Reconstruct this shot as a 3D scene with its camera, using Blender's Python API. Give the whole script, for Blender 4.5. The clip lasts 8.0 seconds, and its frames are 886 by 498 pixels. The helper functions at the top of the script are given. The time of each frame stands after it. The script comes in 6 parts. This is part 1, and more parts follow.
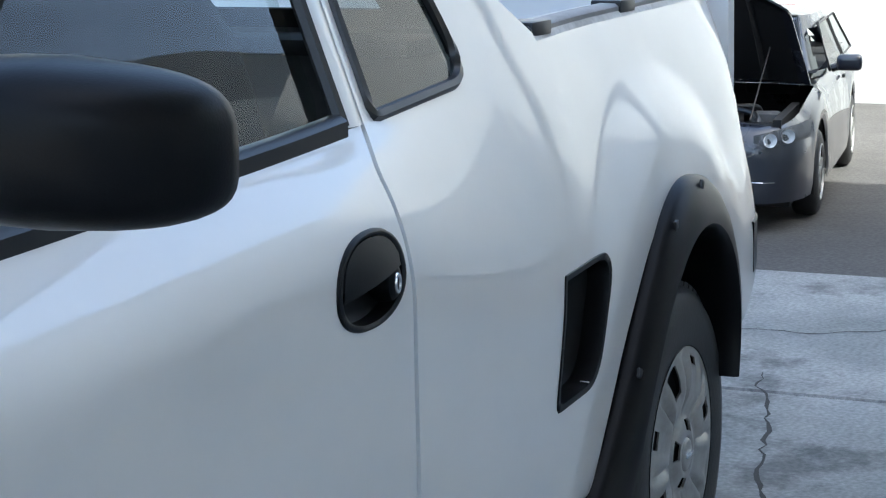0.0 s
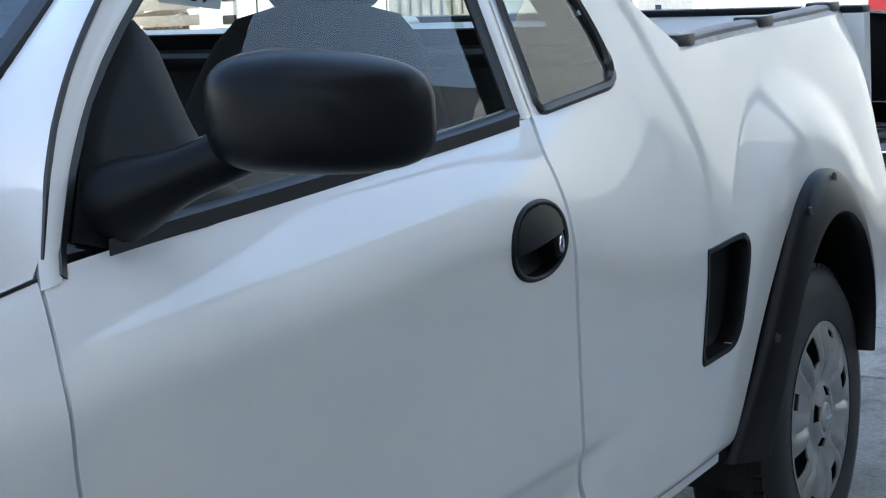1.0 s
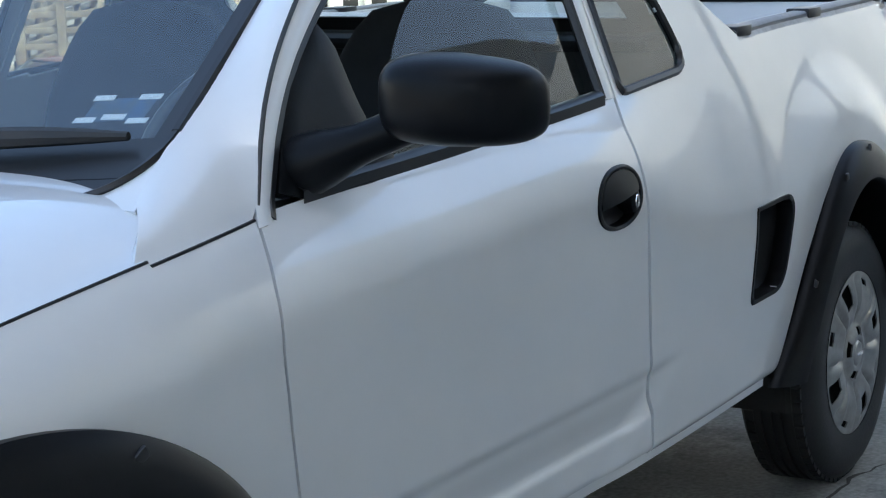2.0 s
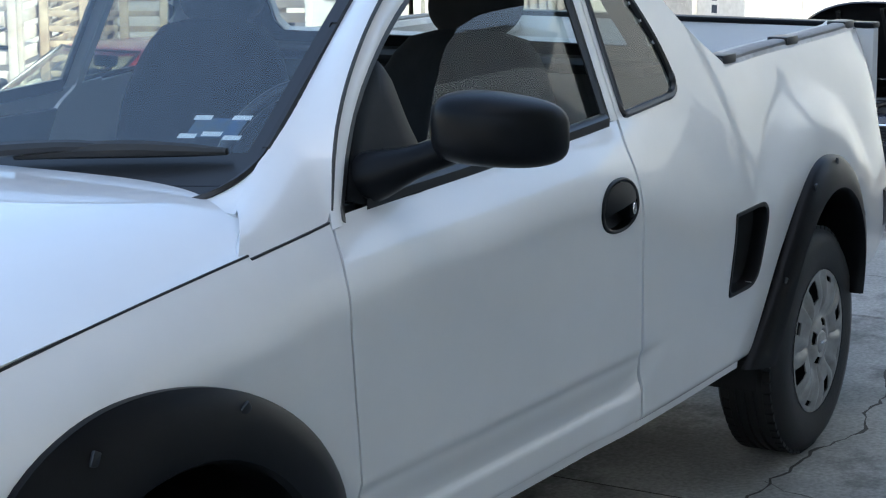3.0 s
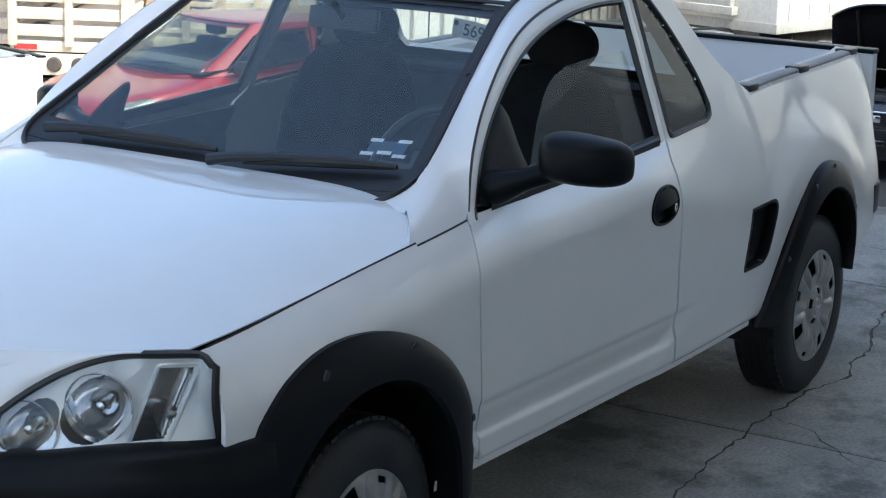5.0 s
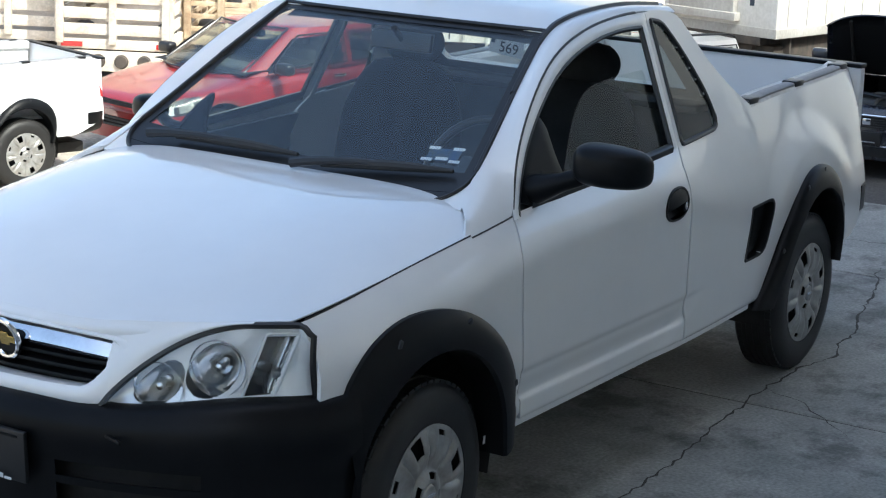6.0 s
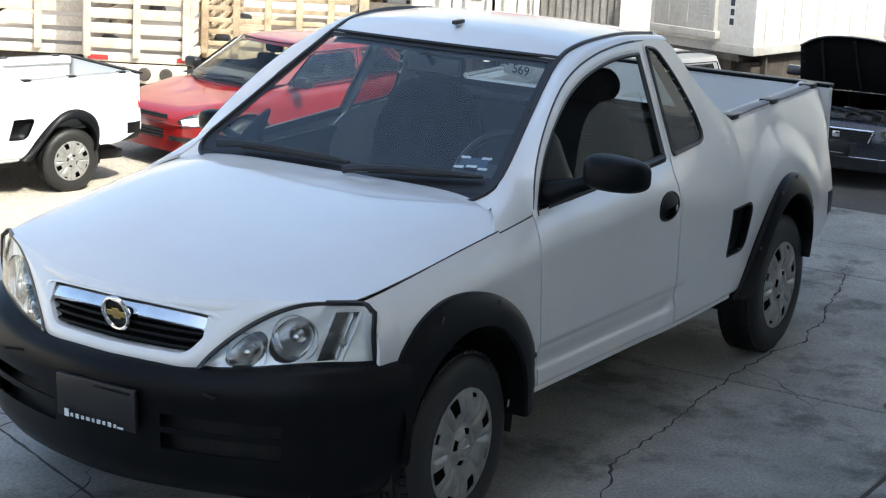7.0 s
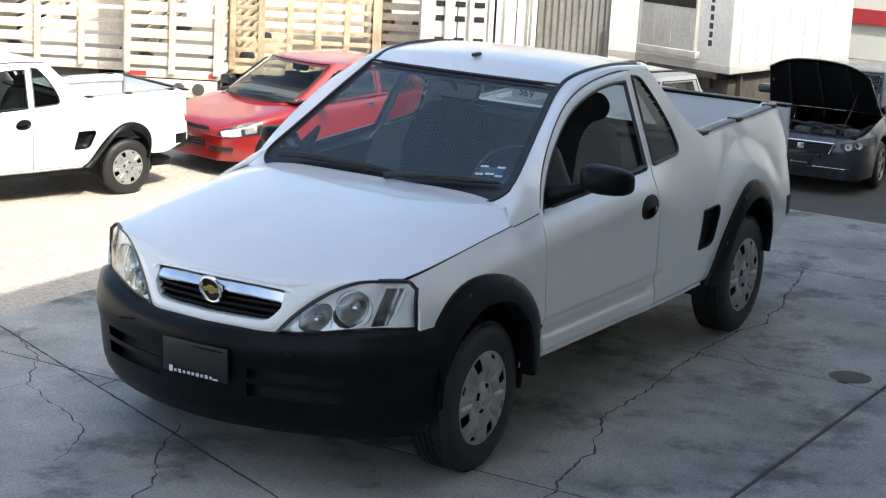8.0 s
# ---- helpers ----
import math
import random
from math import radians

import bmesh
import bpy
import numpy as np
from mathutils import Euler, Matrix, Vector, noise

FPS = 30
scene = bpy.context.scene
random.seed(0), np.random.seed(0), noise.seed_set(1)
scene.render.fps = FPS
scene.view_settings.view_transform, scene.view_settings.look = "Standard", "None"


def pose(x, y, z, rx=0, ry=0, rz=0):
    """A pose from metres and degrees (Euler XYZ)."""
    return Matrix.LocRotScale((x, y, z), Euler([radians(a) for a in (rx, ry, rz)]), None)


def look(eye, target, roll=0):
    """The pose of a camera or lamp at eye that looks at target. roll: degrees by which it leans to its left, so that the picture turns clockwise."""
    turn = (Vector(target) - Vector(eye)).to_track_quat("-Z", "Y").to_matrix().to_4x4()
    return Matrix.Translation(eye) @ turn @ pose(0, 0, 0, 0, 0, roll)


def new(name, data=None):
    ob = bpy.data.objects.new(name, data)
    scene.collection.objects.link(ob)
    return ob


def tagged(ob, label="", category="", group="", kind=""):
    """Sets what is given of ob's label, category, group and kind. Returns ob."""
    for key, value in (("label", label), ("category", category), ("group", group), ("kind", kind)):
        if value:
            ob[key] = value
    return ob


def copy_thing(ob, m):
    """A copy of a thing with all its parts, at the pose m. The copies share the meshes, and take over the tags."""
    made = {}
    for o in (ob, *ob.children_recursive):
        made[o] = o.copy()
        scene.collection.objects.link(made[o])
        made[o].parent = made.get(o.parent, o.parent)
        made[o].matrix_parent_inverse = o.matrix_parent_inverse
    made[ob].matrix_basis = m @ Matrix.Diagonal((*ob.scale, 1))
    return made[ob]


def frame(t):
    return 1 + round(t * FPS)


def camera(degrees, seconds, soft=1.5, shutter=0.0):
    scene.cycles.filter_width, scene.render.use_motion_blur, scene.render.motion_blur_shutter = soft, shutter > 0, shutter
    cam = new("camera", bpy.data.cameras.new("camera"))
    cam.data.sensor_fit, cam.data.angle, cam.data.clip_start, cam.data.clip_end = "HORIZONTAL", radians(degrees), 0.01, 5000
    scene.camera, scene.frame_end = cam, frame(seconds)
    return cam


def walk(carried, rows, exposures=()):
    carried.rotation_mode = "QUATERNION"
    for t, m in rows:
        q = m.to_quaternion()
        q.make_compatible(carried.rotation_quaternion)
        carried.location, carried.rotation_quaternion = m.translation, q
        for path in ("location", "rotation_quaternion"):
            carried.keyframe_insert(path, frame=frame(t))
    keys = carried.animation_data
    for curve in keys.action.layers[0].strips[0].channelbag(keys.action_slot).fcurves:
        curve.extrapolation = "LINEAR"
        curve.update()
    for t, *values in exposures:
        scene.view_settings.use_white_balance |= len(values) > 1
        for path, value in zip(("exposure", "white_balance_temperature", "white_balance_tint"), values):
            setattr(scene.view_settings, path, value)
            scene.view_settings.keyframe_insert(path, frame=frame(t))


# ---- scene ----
# A white compact pickup in the shade of a building, in a vehicle yard.
# x runs from the pickup's nose to its tail (0 at the front axle), y to its right side, z up.
cam = camera(26, 8.0, soft=1.2)
ROWS = [
    (0.0, (-0.437, -1.688, 1.241), (3.174, -0.122, 0.529), -0.80),
    (0.5, (-0.693, -1.850, 1.215), (2.819, -0.039, 0.599), -1.03),
    (1.0, (-0.877, -1.915, 1.229), (2.583, -0.006, 0.611), -2.54),
    (1.5, (-1.086, -1.969, 1.249), (2.374, -0.068, 0.602), -1.99),
    (2.0, (-1.465, -2.168, 1.331), (1.917, -0.152, 0.621), -1.72),
    (3.5, (-2.258, -2.477, 1.553), (1.138, -0.514, 0.767), 0.55),
    (4.0, (-2.589, -2.621, 1.653), (0.781, -0.631, 0.827), 1.06),
    (4.5, (-2.896, -2.769, 1.762), (0.447, -0.754, 0.889), 1.48),
    (6.0, (-3.996, -3.216, 2.072), (-0.667, -1.206, 1.138), 2.51),
    (6.5, (-4.407, -3.371, 2.147), (-1.065, -1.374, 1.227), 2.79),
    (7.0, (-4.914, -3.567, 2.253), (-1.557, -1.596, 1.334), 2.89),
    (7.5, (-5.496, -3.829, 2.370), (-2.130, -1.869, 1.459), 3.19),
    (8.0, (-6.250, -4.187, 2.532), (-2.878, -2.236, 1.626), 3.16),
]
walk(cam, [(t, look(eye, aim, roll)) for t, eye, aim, roll in ROWS], [(0.0, 2.02, 5850, 2), (1.0, 1.88, 5900, 2), (2.0, 1.73, 5980, 2), (3.5, 1.64, 5980, 2), (4.5, 1.43, 6000, 2), (6.0, 1.31, 6080, 2), (8.0, 1.28, 6330, 3)])

# ---------------------------------------------------------------- light
SUN_EL, SUN_AZ = radians(50), radians(200)   # azimuth from +y, clockwise seen from above
world = bpy.data.worlds.new("sky")
scene.world = world
world.use_nodes = True
sky = world.node_tree.nodes.new("ShaderNodeTexSky")
sky.sky_type, sky.sun_disc = "NISHITA", False
sky.sun_elevation, sky.sun_rotation = SUN_EL, SUN_AZ
sky.air_density, sky.dust_density = 1.0, 5.0
back = world.node_tree.nodes["Background"]
world.node_tree.links.new(sky.outputs[0], back.inputs[0])
back.inputs[1].default_value = 0.15
sun = new("sun", bpy.data.lights.new("sun", "SUN"))
sun.data.energy, sun.data.angle, sun.data.color = 3.1, radians(0.5), (1.0, 0.95, 0.86)
sun_from = Vector((math.sin(SUN_AZ) * math.cos(SUN_EL), math.cos(SUN_AZ) * math.cos(SUN_EL), math.sin(SUN_EL)))
sun.matrix_world = look(sun_from * 60, (0, 0, 0))


# ---------------------------------------------------------------- materials
def material(name, base, rough=0.5, metal=0.0, coat=0.0, dark=None, scale=6.0, mix=0.5, grain=0.0, bump=0.0, bump_scale=80.0, rough_var=0.0, spread=0.0, spec=0.5, stain=None):
    """Principled surface with a second tone in cloudy patches, fine grain, relief and uneven gloss."""
    m = bpy.data.materials.new(name)
    m.use_nodes = True
    n, l = m.node_tree.nodes, m.node_tree.links
    b = n["Principled BSDF"]
    b.inputs["Roughness"].default_value, b.inputs["Metallic"].default_value = rough, metal
    b.inputs["Coat Weight"].default_value, b.inputs["Coat Roughness"].default_value = coat, 0.04
    b.inputs["Base Color"].default_value, b.inputs["Specular IOR Level"].default_value = (*base, 1), spec
    geo = n.new("ShaderNodeTexCoord").outputs["Object"]
    out = None
    if dark is not None:
        big = n.new("ShaderNodeTexNoise")
        big.inputs["Scale"].default_value, big.inputs["Detail"].default_value = scale, 8.0
        big.inputs["Roughness"].default_value = 0.65
        l.new(geo, big.inputs["Vector"])
        ramp = n.new("ShaderNodeMapRange")
        ramp.inputs[1].default_value, ramp.inputs[2].default_value = 0.5 - 0.25 * (1 - mix), 0.5 + 0.35 * (1 - mix) + 0.05
        l.new(big.outputs[0], ramp.inputs[0])
        mixer = n.new("ShaderNodeMix")
        mixer.data_type = "RGBA"
        mixer.inputs[6].default_value, mixer.inputs[7].default_value = (*base, 1), (*dark, 1)
        l.new(ramp.outputs[0], mixer.inputs[0])
        out = mixer.outputs[2]
        if rough_var:
            rr = n.new("ShaderNodeMapRange")
            rr.inputs[3].default_value, rr.inputs[4].default_value = rough - rough_var, rough + rough_var
            l.new(big.outputs[0], rr.inputs[0])
            l.new(rr.outputs[0], b.inputs["Roughness"])
    if grain:
        fine = n.new("ShaderNodeTexNoise")
        fine.inputs["Scale"].default_value, fine.inputs["Detail"].default_value = bump_scale * 1.7, 3.0
        l.new(geo, fine.inputs["Vector"])
        gr = n.new("ShaderNodeMapRange")
        gr.inputs[1].default_value, gr.inputs[2].default_value = 0.3, 0.7
        gr.inputs[3].default_value, gr.inputs[4].default_value = 1 - grain, 1 + grain
        l.new(fine.outputs[0], gr.inputs[0])
        mul = n.new("ShaderNodeMix")
        mul.data_type, mul.blend_type = "RGBA", "MULTIPLY"
        mul.inputs[0].default_value = 1.0
        mul.inputs[6].default_value = (*base, 1)
        if out:
            l.new(out, mul.inputs[6])
        l.new(gr.outputs[0], mul.inputs[7])
        out = mul.outputs[2]
    if stain:
        tone, size, lo, hi = stain
        spot = n.new("ShaderNodeTexNoise")
        spot.inputs["Scale"].default_value, spot.inputs["Detail"].default_value, spot.inputs["Roughness"].default_value = size, 10.0, 0.7
        l.new(geo, spot.inputs["Vector"])
        sr = n.new("ShaderNodeMapRange")
        sr.inputs[1].default_value, sr.inputs[2].default_value = lo, hi
        sr.inputs[3].default_value, sr.inputs[4].default_value = 1.0, tone
        l.new(spot.outputs[0], sr.inputs[0])
        mul = n.new("ShaderNodeMix")
        mul.data_type, mul.blend_type = "RGBA", "MULTIPLY"
        mul.inputs[0].default_value = 1.0
        mul.inputs[6].default_value = (*base, 1)
        if out:
            l.new(out, mul.inputs[6])
        l.new(sr.outputs[0], mul.inputs[7])
        out = mul.outputs[2]
    if spread:
        info = n.new("ShaderNodeObjectInfo")
        sr = n.new("ShaderNodeMapRange")
        sr.inputs[3].default_value, sr.inputs[4].default_value = 1 - spread, 1 + spread
        l.new(info.outputs["Random"], sr.inputs[0])
        mul = n.new("ShaderNodeMix")
        mul.data_type, mul.blend_type = "RGBA", "MULTIPLY"
        mul.inputs[0].default_value = 1.0
        mul.inputs[6].default_value = (*base, 1)
        if out:
            l.new(out, mul.inputs[6])
        l.new(sr.outputs[0], mul.inputs[7])
        out = mul.outputs[2]
    if out:
        l.new(out, b.inputs["Base Color"])
    if bump:
        tex = n.new("ShaderNodeTexNoise")
        tex.inputs["Scale"].default_value, tex.inputs["Detail"].default_value = bump_scale, 5.0
        l.new(geo, tex.inputs["Vector"])
        bn = n.new("ShaderNodeBump")
        bn.inputs["Strength"].default_value, bn.inputs["Distance"].default_value = bump, 0.004
        l.new(tex.outputs[0], bn.inputs["Height"])
        l.new(bn.outputs[0], b.inputs["Normal"])
    return m


def glass(name, tint, rough=0.0, power_of=4.0):
    """Thin tinted pane: straight view through, mirror reflection by Fresnel."""
    m = bpy.data.materials.new(name)
    m.use_nodes = True
    n, l = m.node_tree.nodes, m.node_tree.links
    n.remove(n["Principled BSDF"])
    facing = n.new("ShaderNodeLayerWeight").outputs["Facing"]
    power, amount = n.new("ShaderNodeMath"), n.new("ShaderNodeMath")
    power.operation, amount.operation = "POWER", "MULTIPLY_ADD"
    power.inputs[1].default_value, amount.inputs[1].default_value, amount.inputs[2].default_value = power_of, 0.95, 0.045
    l.new(facing, power.inputs[0])
    l.new(power.outputs[0], amount.inputs[0])
    clear, shine, mixer = n.new("ShaderNodeBsdfTransparent"), n.new("ShaderNodeBsdfGlossy"), n.new("ShaderNodeMixShader")
    clear.inputs[0].default_value = (*tint, 1)
    shine.inputs["Roughness"].default_value = rough
    l.new(amount.outputs[0], mixer.inputs[0])
    l.new(clear.outputs[0], mixer.inputs[1])
    l.new(shine.outputs[0], mixer.inputs[2])
    l.new(mixer.outputs[0], n["Material Output"].inputs[0])
    return m


PAINT = material("white_paint", (0.78, 0.79, 0.80), 0.30, coat=1.0, dark=(0.70, 0.71, 0.72), scale=1.6, mix=0.3, rough_var=0.04)
PAINT.node_tree.nodes["Principled BSDF"].inputs["Coat Roughness"].default_value = 0.015
PAINT.node_tree.nodes["Principled BSDF"].inputs["Coat IOR"].default_value = 1.6
PLASTIC = material("black_plastic", (0.0045, 0.005, 0.006), 0.36, dark=(0.008, 0.0085, 0.0095), scale=5, grain=0.15, bump=0.05, bump_scale=420, rough_var=0.06, spec=0.13)
TRIM = material("black_trim", (0.012, 0.012, 0.013), 0.35, grain=0.1, bump_scale=200)
RUBBER = material("tyre_rubber", (0.009, 0.009, 0.0095), 0.55, dark=(0.02, 0.019, 0.018), scale=9, mix=0.4, bump=0.2, bump_scale=150, rough_var=0.1)
HUBCAP = material("silver_hubcap", (0.40, 0.40, 0.39), 0.32, metal=0.5, dark=(0.22, 0.21, 0.19), scale=16, mix=0.42, bump=0.05, rough_var=0.1)
CHROME = material("chrome", (0.82, 0.83, 0.85), 0.06, metal=1.0, dark=(0.7, 0.71, 0.73), scale=20, rough_var=0.03)
GOLD = material("gold_badge", (0.62, 0.45, 0.16), 0.25, metal=0.9, grain=0.1)
REFLECTOR = material("lamp_reflector", (0.93, 0.94, 0.96), 0.14, metal=0.35, dark=(0.80, 0.82, 0.85), scale=9, rough_var=0.04)
AMBER = material("indicator_reflector", (0.55, 0.55, 0.56), 0.12, metal=0.9, dark=(0.10, 0.10, 0.105), scale=22, mix=0.5)
BOWL = material("lamp_bowl", (0.62, 0.63, 0.65), 0.08, metal=1.0, dark=(0.25, 0.255, 0.27), scale=24, mix=0.5, rough_var=0.05)
GREY_TRIM = material("interior_grey", (0.088, 0.09, 0.092), 0.75, dark=(0.062, 0.064, 0.066), scale=12)
FABRIC = material("seat_fabric", (0.015, 0.0156, 0.0175), 0.9, dark=(0.023, 0.0242, 0.0266), scale=9, spec=0.2)
DARK = material("underbody_black", (0.008, 0.008, 0.008), 0.8, dark=(0.02, 0.018, 0.016), scale=8, bump=0.3, bump_scale=60)
BEDWALL = material("bed_paint_worn", (0.62, 0.63, 0.64), 0.5, dark=(0.36, 0.35, 0.33), scale=5, mix=0.4, grain=0.12, bump_scale=60, rough_var=0.1)
RAIL_GREY = material("faded_rail_plastic", (0.24, 0.24, 0.245), 0.5, dark=(0.15, 0.15, 0.153), scale=9, grain=0.12, bump=0.1, bump_scale=200)
SCREEN = glass("windscreen_glass", (0.93, 0.96, 0.96), power_of=4.0)
CARGLASS = glass("parked_car_glass", (0.78, 0.82, 0.80), power_of=5.0)
SIDEGLASS = glass("side_glass", (0.86, 0.92, 0.89))
QUARTER = glass("dark_quarter_glass", (0.30, 0.34, 0.33))
LENS = glass("lamp_lens", (0.96, 0.97, 0.97), 0.02)
RED_LENS = material("red_lamp", (0.45, 0.02, 0.02), 0.12, coat=1.0, dark=(0.30, 0.01, 0.01), scale=30)
PAPER = material("white_sticker", (0.75, 0.77, 0.79), 0.6, grain=0.05)
TAG_PAPER = material("thin_tag_paper", (0.82, 0.84, 0.86), 0.7, grain=0.04)
tag_nodes = TAG_PAPER.node_tree.nodes
tag_glow, tag_mix = tag_nodes.new("ShaderNodeBsdfTranslucent"), tag_nodes.new("ShaderNodeMixShader")
tag_glow.inputs[0].default_value = (0.82, 0.84, 0.86, 1)
tag_mix.inputs[0].default_value = 0.5
TAG_PAPER.node_tree.links.new(tag_nodes["Principled BSDF"].outputs[0], tag_mix.inputs[1])
TAG_PAPER.node_tree.links.new(tag_glow.outputs[0], tag_mix.inputs[2])
TAG_PAPER.node_tree.links.new(tag_mix.outputs[0], tag_nodes["Material Output"].inputs[0])
BLUE_PAPER = material("blue_sticker", (0.02, 0.07, 0.17), 0.5, dark=(0.06, 0.07, 0.05), scale=40)
INK = material("dark_ink", (0.02, 0.03, 0.05), 0.6, grain=0.1)
PALE_INK = material("pale_print", (0.60, 0.63, 0.66), 0.5, grain=0.1)


# ---------------------------------------------------------------- mesh tools
def part(name, bm, mat, parent=None, label="", smooth=True, thick=0.0, bevel=0.0):
    """Links a bmesh as one mesh object, under a thing or a part. thick: shell thickness, laid inwards."""
    me = bpy.data.meshes.new(name)
    if not thick:
        bmesh.ops.recalc_face_normals(bm, faces=bm.faces[:])
    bm.to_mesh(me)
    bm.free()
    for p in me.polygons:
        p.use_smooth = smooth
    me.materials.append(mat)
    if smooth and not thick:
        me.set_sharp_from_angle(angle=radians(42))
    ob = new(name, me)
    if parent is not None:
        ob.parent = parent
    if label:
        ob["label"] = label
    if thick:
        s = ob.modifiers.new("thickness", "SOLIDIFY")
        s.thickness, s.offset = thick, -1
        s = ob.modifiers.new("crisp_rim", "EDGE_SPLIT")
        s.split_angle, s.use_edge_sharp = radians(62), False
    if bevel:
        w = ob.modifiers.new("edges", "BEVEL")
        w.width, w.segments, w.limit_method = bevel, 2, "ANGLE"
    return ob


def thing(name, label, category, at=None, group="", kind=""):
    ob = new(name)
    if at is not None:
        ob.matrix_world = at
    return tagged(ob, label, category, group, kind)


def curve(*points):
    """A smooth function through (x, y) points that never overshoots."""
    xs, ys = [p[0] for p in points], [p[1] for p in points]
    d = [(ys[i + 1] - ys[i]) / (xs[i + 1] - xs[i]) for i in range(len(xs) - 1)]
    m = [d[0]] + [0 if a * b <= 0 else 2 * a * b / (a + b) for a, b in zip(d, d[1:])] + [d[-1]]

    def value(x):
        if x <= xs[0]:
            return ys[0]
        if x >= xs[-1]:
            return ys[-1]
        i = next(k for k in range(len(xs) - 1) if x <= xs[k + 1])
        h = xs[i + 1] - xs[i]
        t = (x - xs[i]) / h
        return (ys[i] * (1 + 2 * t) * (1 - t) ** 2 + h * m[i] * t * (1 - t) ** 2
                + ys[i + 1] * t * t * (3 - 2 * t) + h * m[i + 1] * t * t * (t - 1))
    return value


def smooth(a, b, x):
    t = min(1.0, max(0.0, (x - a) / (b - a)))
    return t * t * (3 - 2 * t)


def lerp(a, b, t):
    return a + (b - a) * t


def resample(points, n, closed=False):
    """n points at even steps along a polyline."""
    ps = [Vector(p) for p in points]
    if closed:
        ps.append(ps[0])
    acc = [0.0]
    for a, b in zip(ps, ps[1:]):
        acc.append(acc[-1] + (b - a).length)
    out = []
    for k in range(n):
        s = acc[-1] * k / (n if closed else n - 1)
        i = min(len(ps) - 2, max(j for j in range(len(acc)) if acc[j] <= s + 1e-9))
        seg = acc[i + 1] - acc[i]
        out.append(ps[i].lerp(ps[i + 1], (s - acc[i]) / seg if seg else 0))
    return out


def soften(points, rounds=2, closed=False):
    """Rounds the corners of a polyline."""
    ps = [Vector(p) for p in points]
    for _ in range(rounds):
        nxt = [] if closed else [ps[0]]
        for a, b in zip(ps, ps[1:] + (ps[:1] if closed else [])):
            nxt += [a.lerp(b, 0.25), a.lerp(b, 0.75)]
        ps = nxt if closed else nxt + [ps[-1]]
    return ps


def rounded(points, radii, n=6):
    """A closed (x, z) outline with its corners rounded off, one radius a corner."""
    ps = [Vector((a, 0, b)) for a, b in points]
    out = []
    for i, p in enumerate(ps):
        a, b = ps[i - 1] - p, ps[(i + 1) % len(ps)] - p
        r = min(radii[i], 0.48 * a.length, 0.48 * b.length)
        s, e = p + a.normalized() * r, p + b.normalized() * r
        for k in range(n + 1):
            t = k / n
            out.append(s * (1 - t) ** 2 + p * 2 * t * (1 - t) + e * t * t)
    return out


def within(loop, x, z):
    """Is (x, z) inside a closed outline?"""
    odd = False
    for p, q in zip(loop, loop[1:] + loop[:1]):
        if (p.z > z) != (q.z > z) and x < p.x + (z - p.z) / (q.z - p.z) * (q.x - p.x):
            odd = not odd
    return odd


def sheet(rows, closed=False, skip=None):
    """A bmesh through rows of points; skip(i, j) leaves a face out."""
    bm = bmesh.new()
    vs = [[bm.verts.new(p) for p in r] for r in rows]
    for i in range(len(vs) - 1):
        n = len(vs[i])
        for j in range(n if closed else n - 1):
            if skip and skip(i, j):
                continue
            k = (j + 1) % n
            bm.faces.new((vs[i][j], vs[i][k], vs[i + 1][k], vs[i + 1][j]))
    return bm


def grid(fn, nu, nv, skip=None):
    return sheet([[fn(i / nu, j / nv) for j in range(nv + 1)] for i in range(nu + 1)], skip=skip)


def weld(bm, *others, gap=1e-4):
    """Adds other bmeshes to bm and joins what touches."""
    for o in others:
        me = bpy.data.meshes.new("tmp")
        o.to_mesh(me)
        bm.from_mesh(me)
        bpy.data.meshes.remove(me)
        o.free()
    bmesh.ops.remove_doubles(bm, verts=bm.verts[:], dist=gap)
    return bm


def flip_y(bm):
    for v in bm.verts:
        v.co.y = -v.co.y
    bmesh.ops.reverse_faces(bm, faces=bm.faces[:])
    return bm


def outward(bm, centre):
    """Turns the faces of an open sheet away from a point."""
    c = Vector(centre)
    bm.normal_update()
    flat = [f for f in bm.faces if f.normal.dot(f.calc_center_median() - c) < 0]
    if len(flat) * 2 > len(bm.faces):
        bmesh.ops.reverse_faces(bm, faces=bm.faces[:])
    return bm


def box(x0, y0, z0, x1, y1, z1, bevel=0.0, seg=2):
    bm = bmesh.new()
    bmesh.ops.create_cube(bm, size=1)
    for v in bm.verts:
        v.co = Vector((lerp(x0, x1, v.co.x + 0.5), lerp(y0, y1, v.co.y + 0.5), lerp(z0, z1, v.co.z + 0.5)))
    if bevel:
        bmesh.ops.bevel(bm, geom=bm.edges[:], offset=bevel, segments=seg, affect="EDGES", profile=0.6)
    return bm


def moved(bm, m):
    bmesh.ops.transform(bm, matrix=m, verts=bm.verts[:])
    return bm


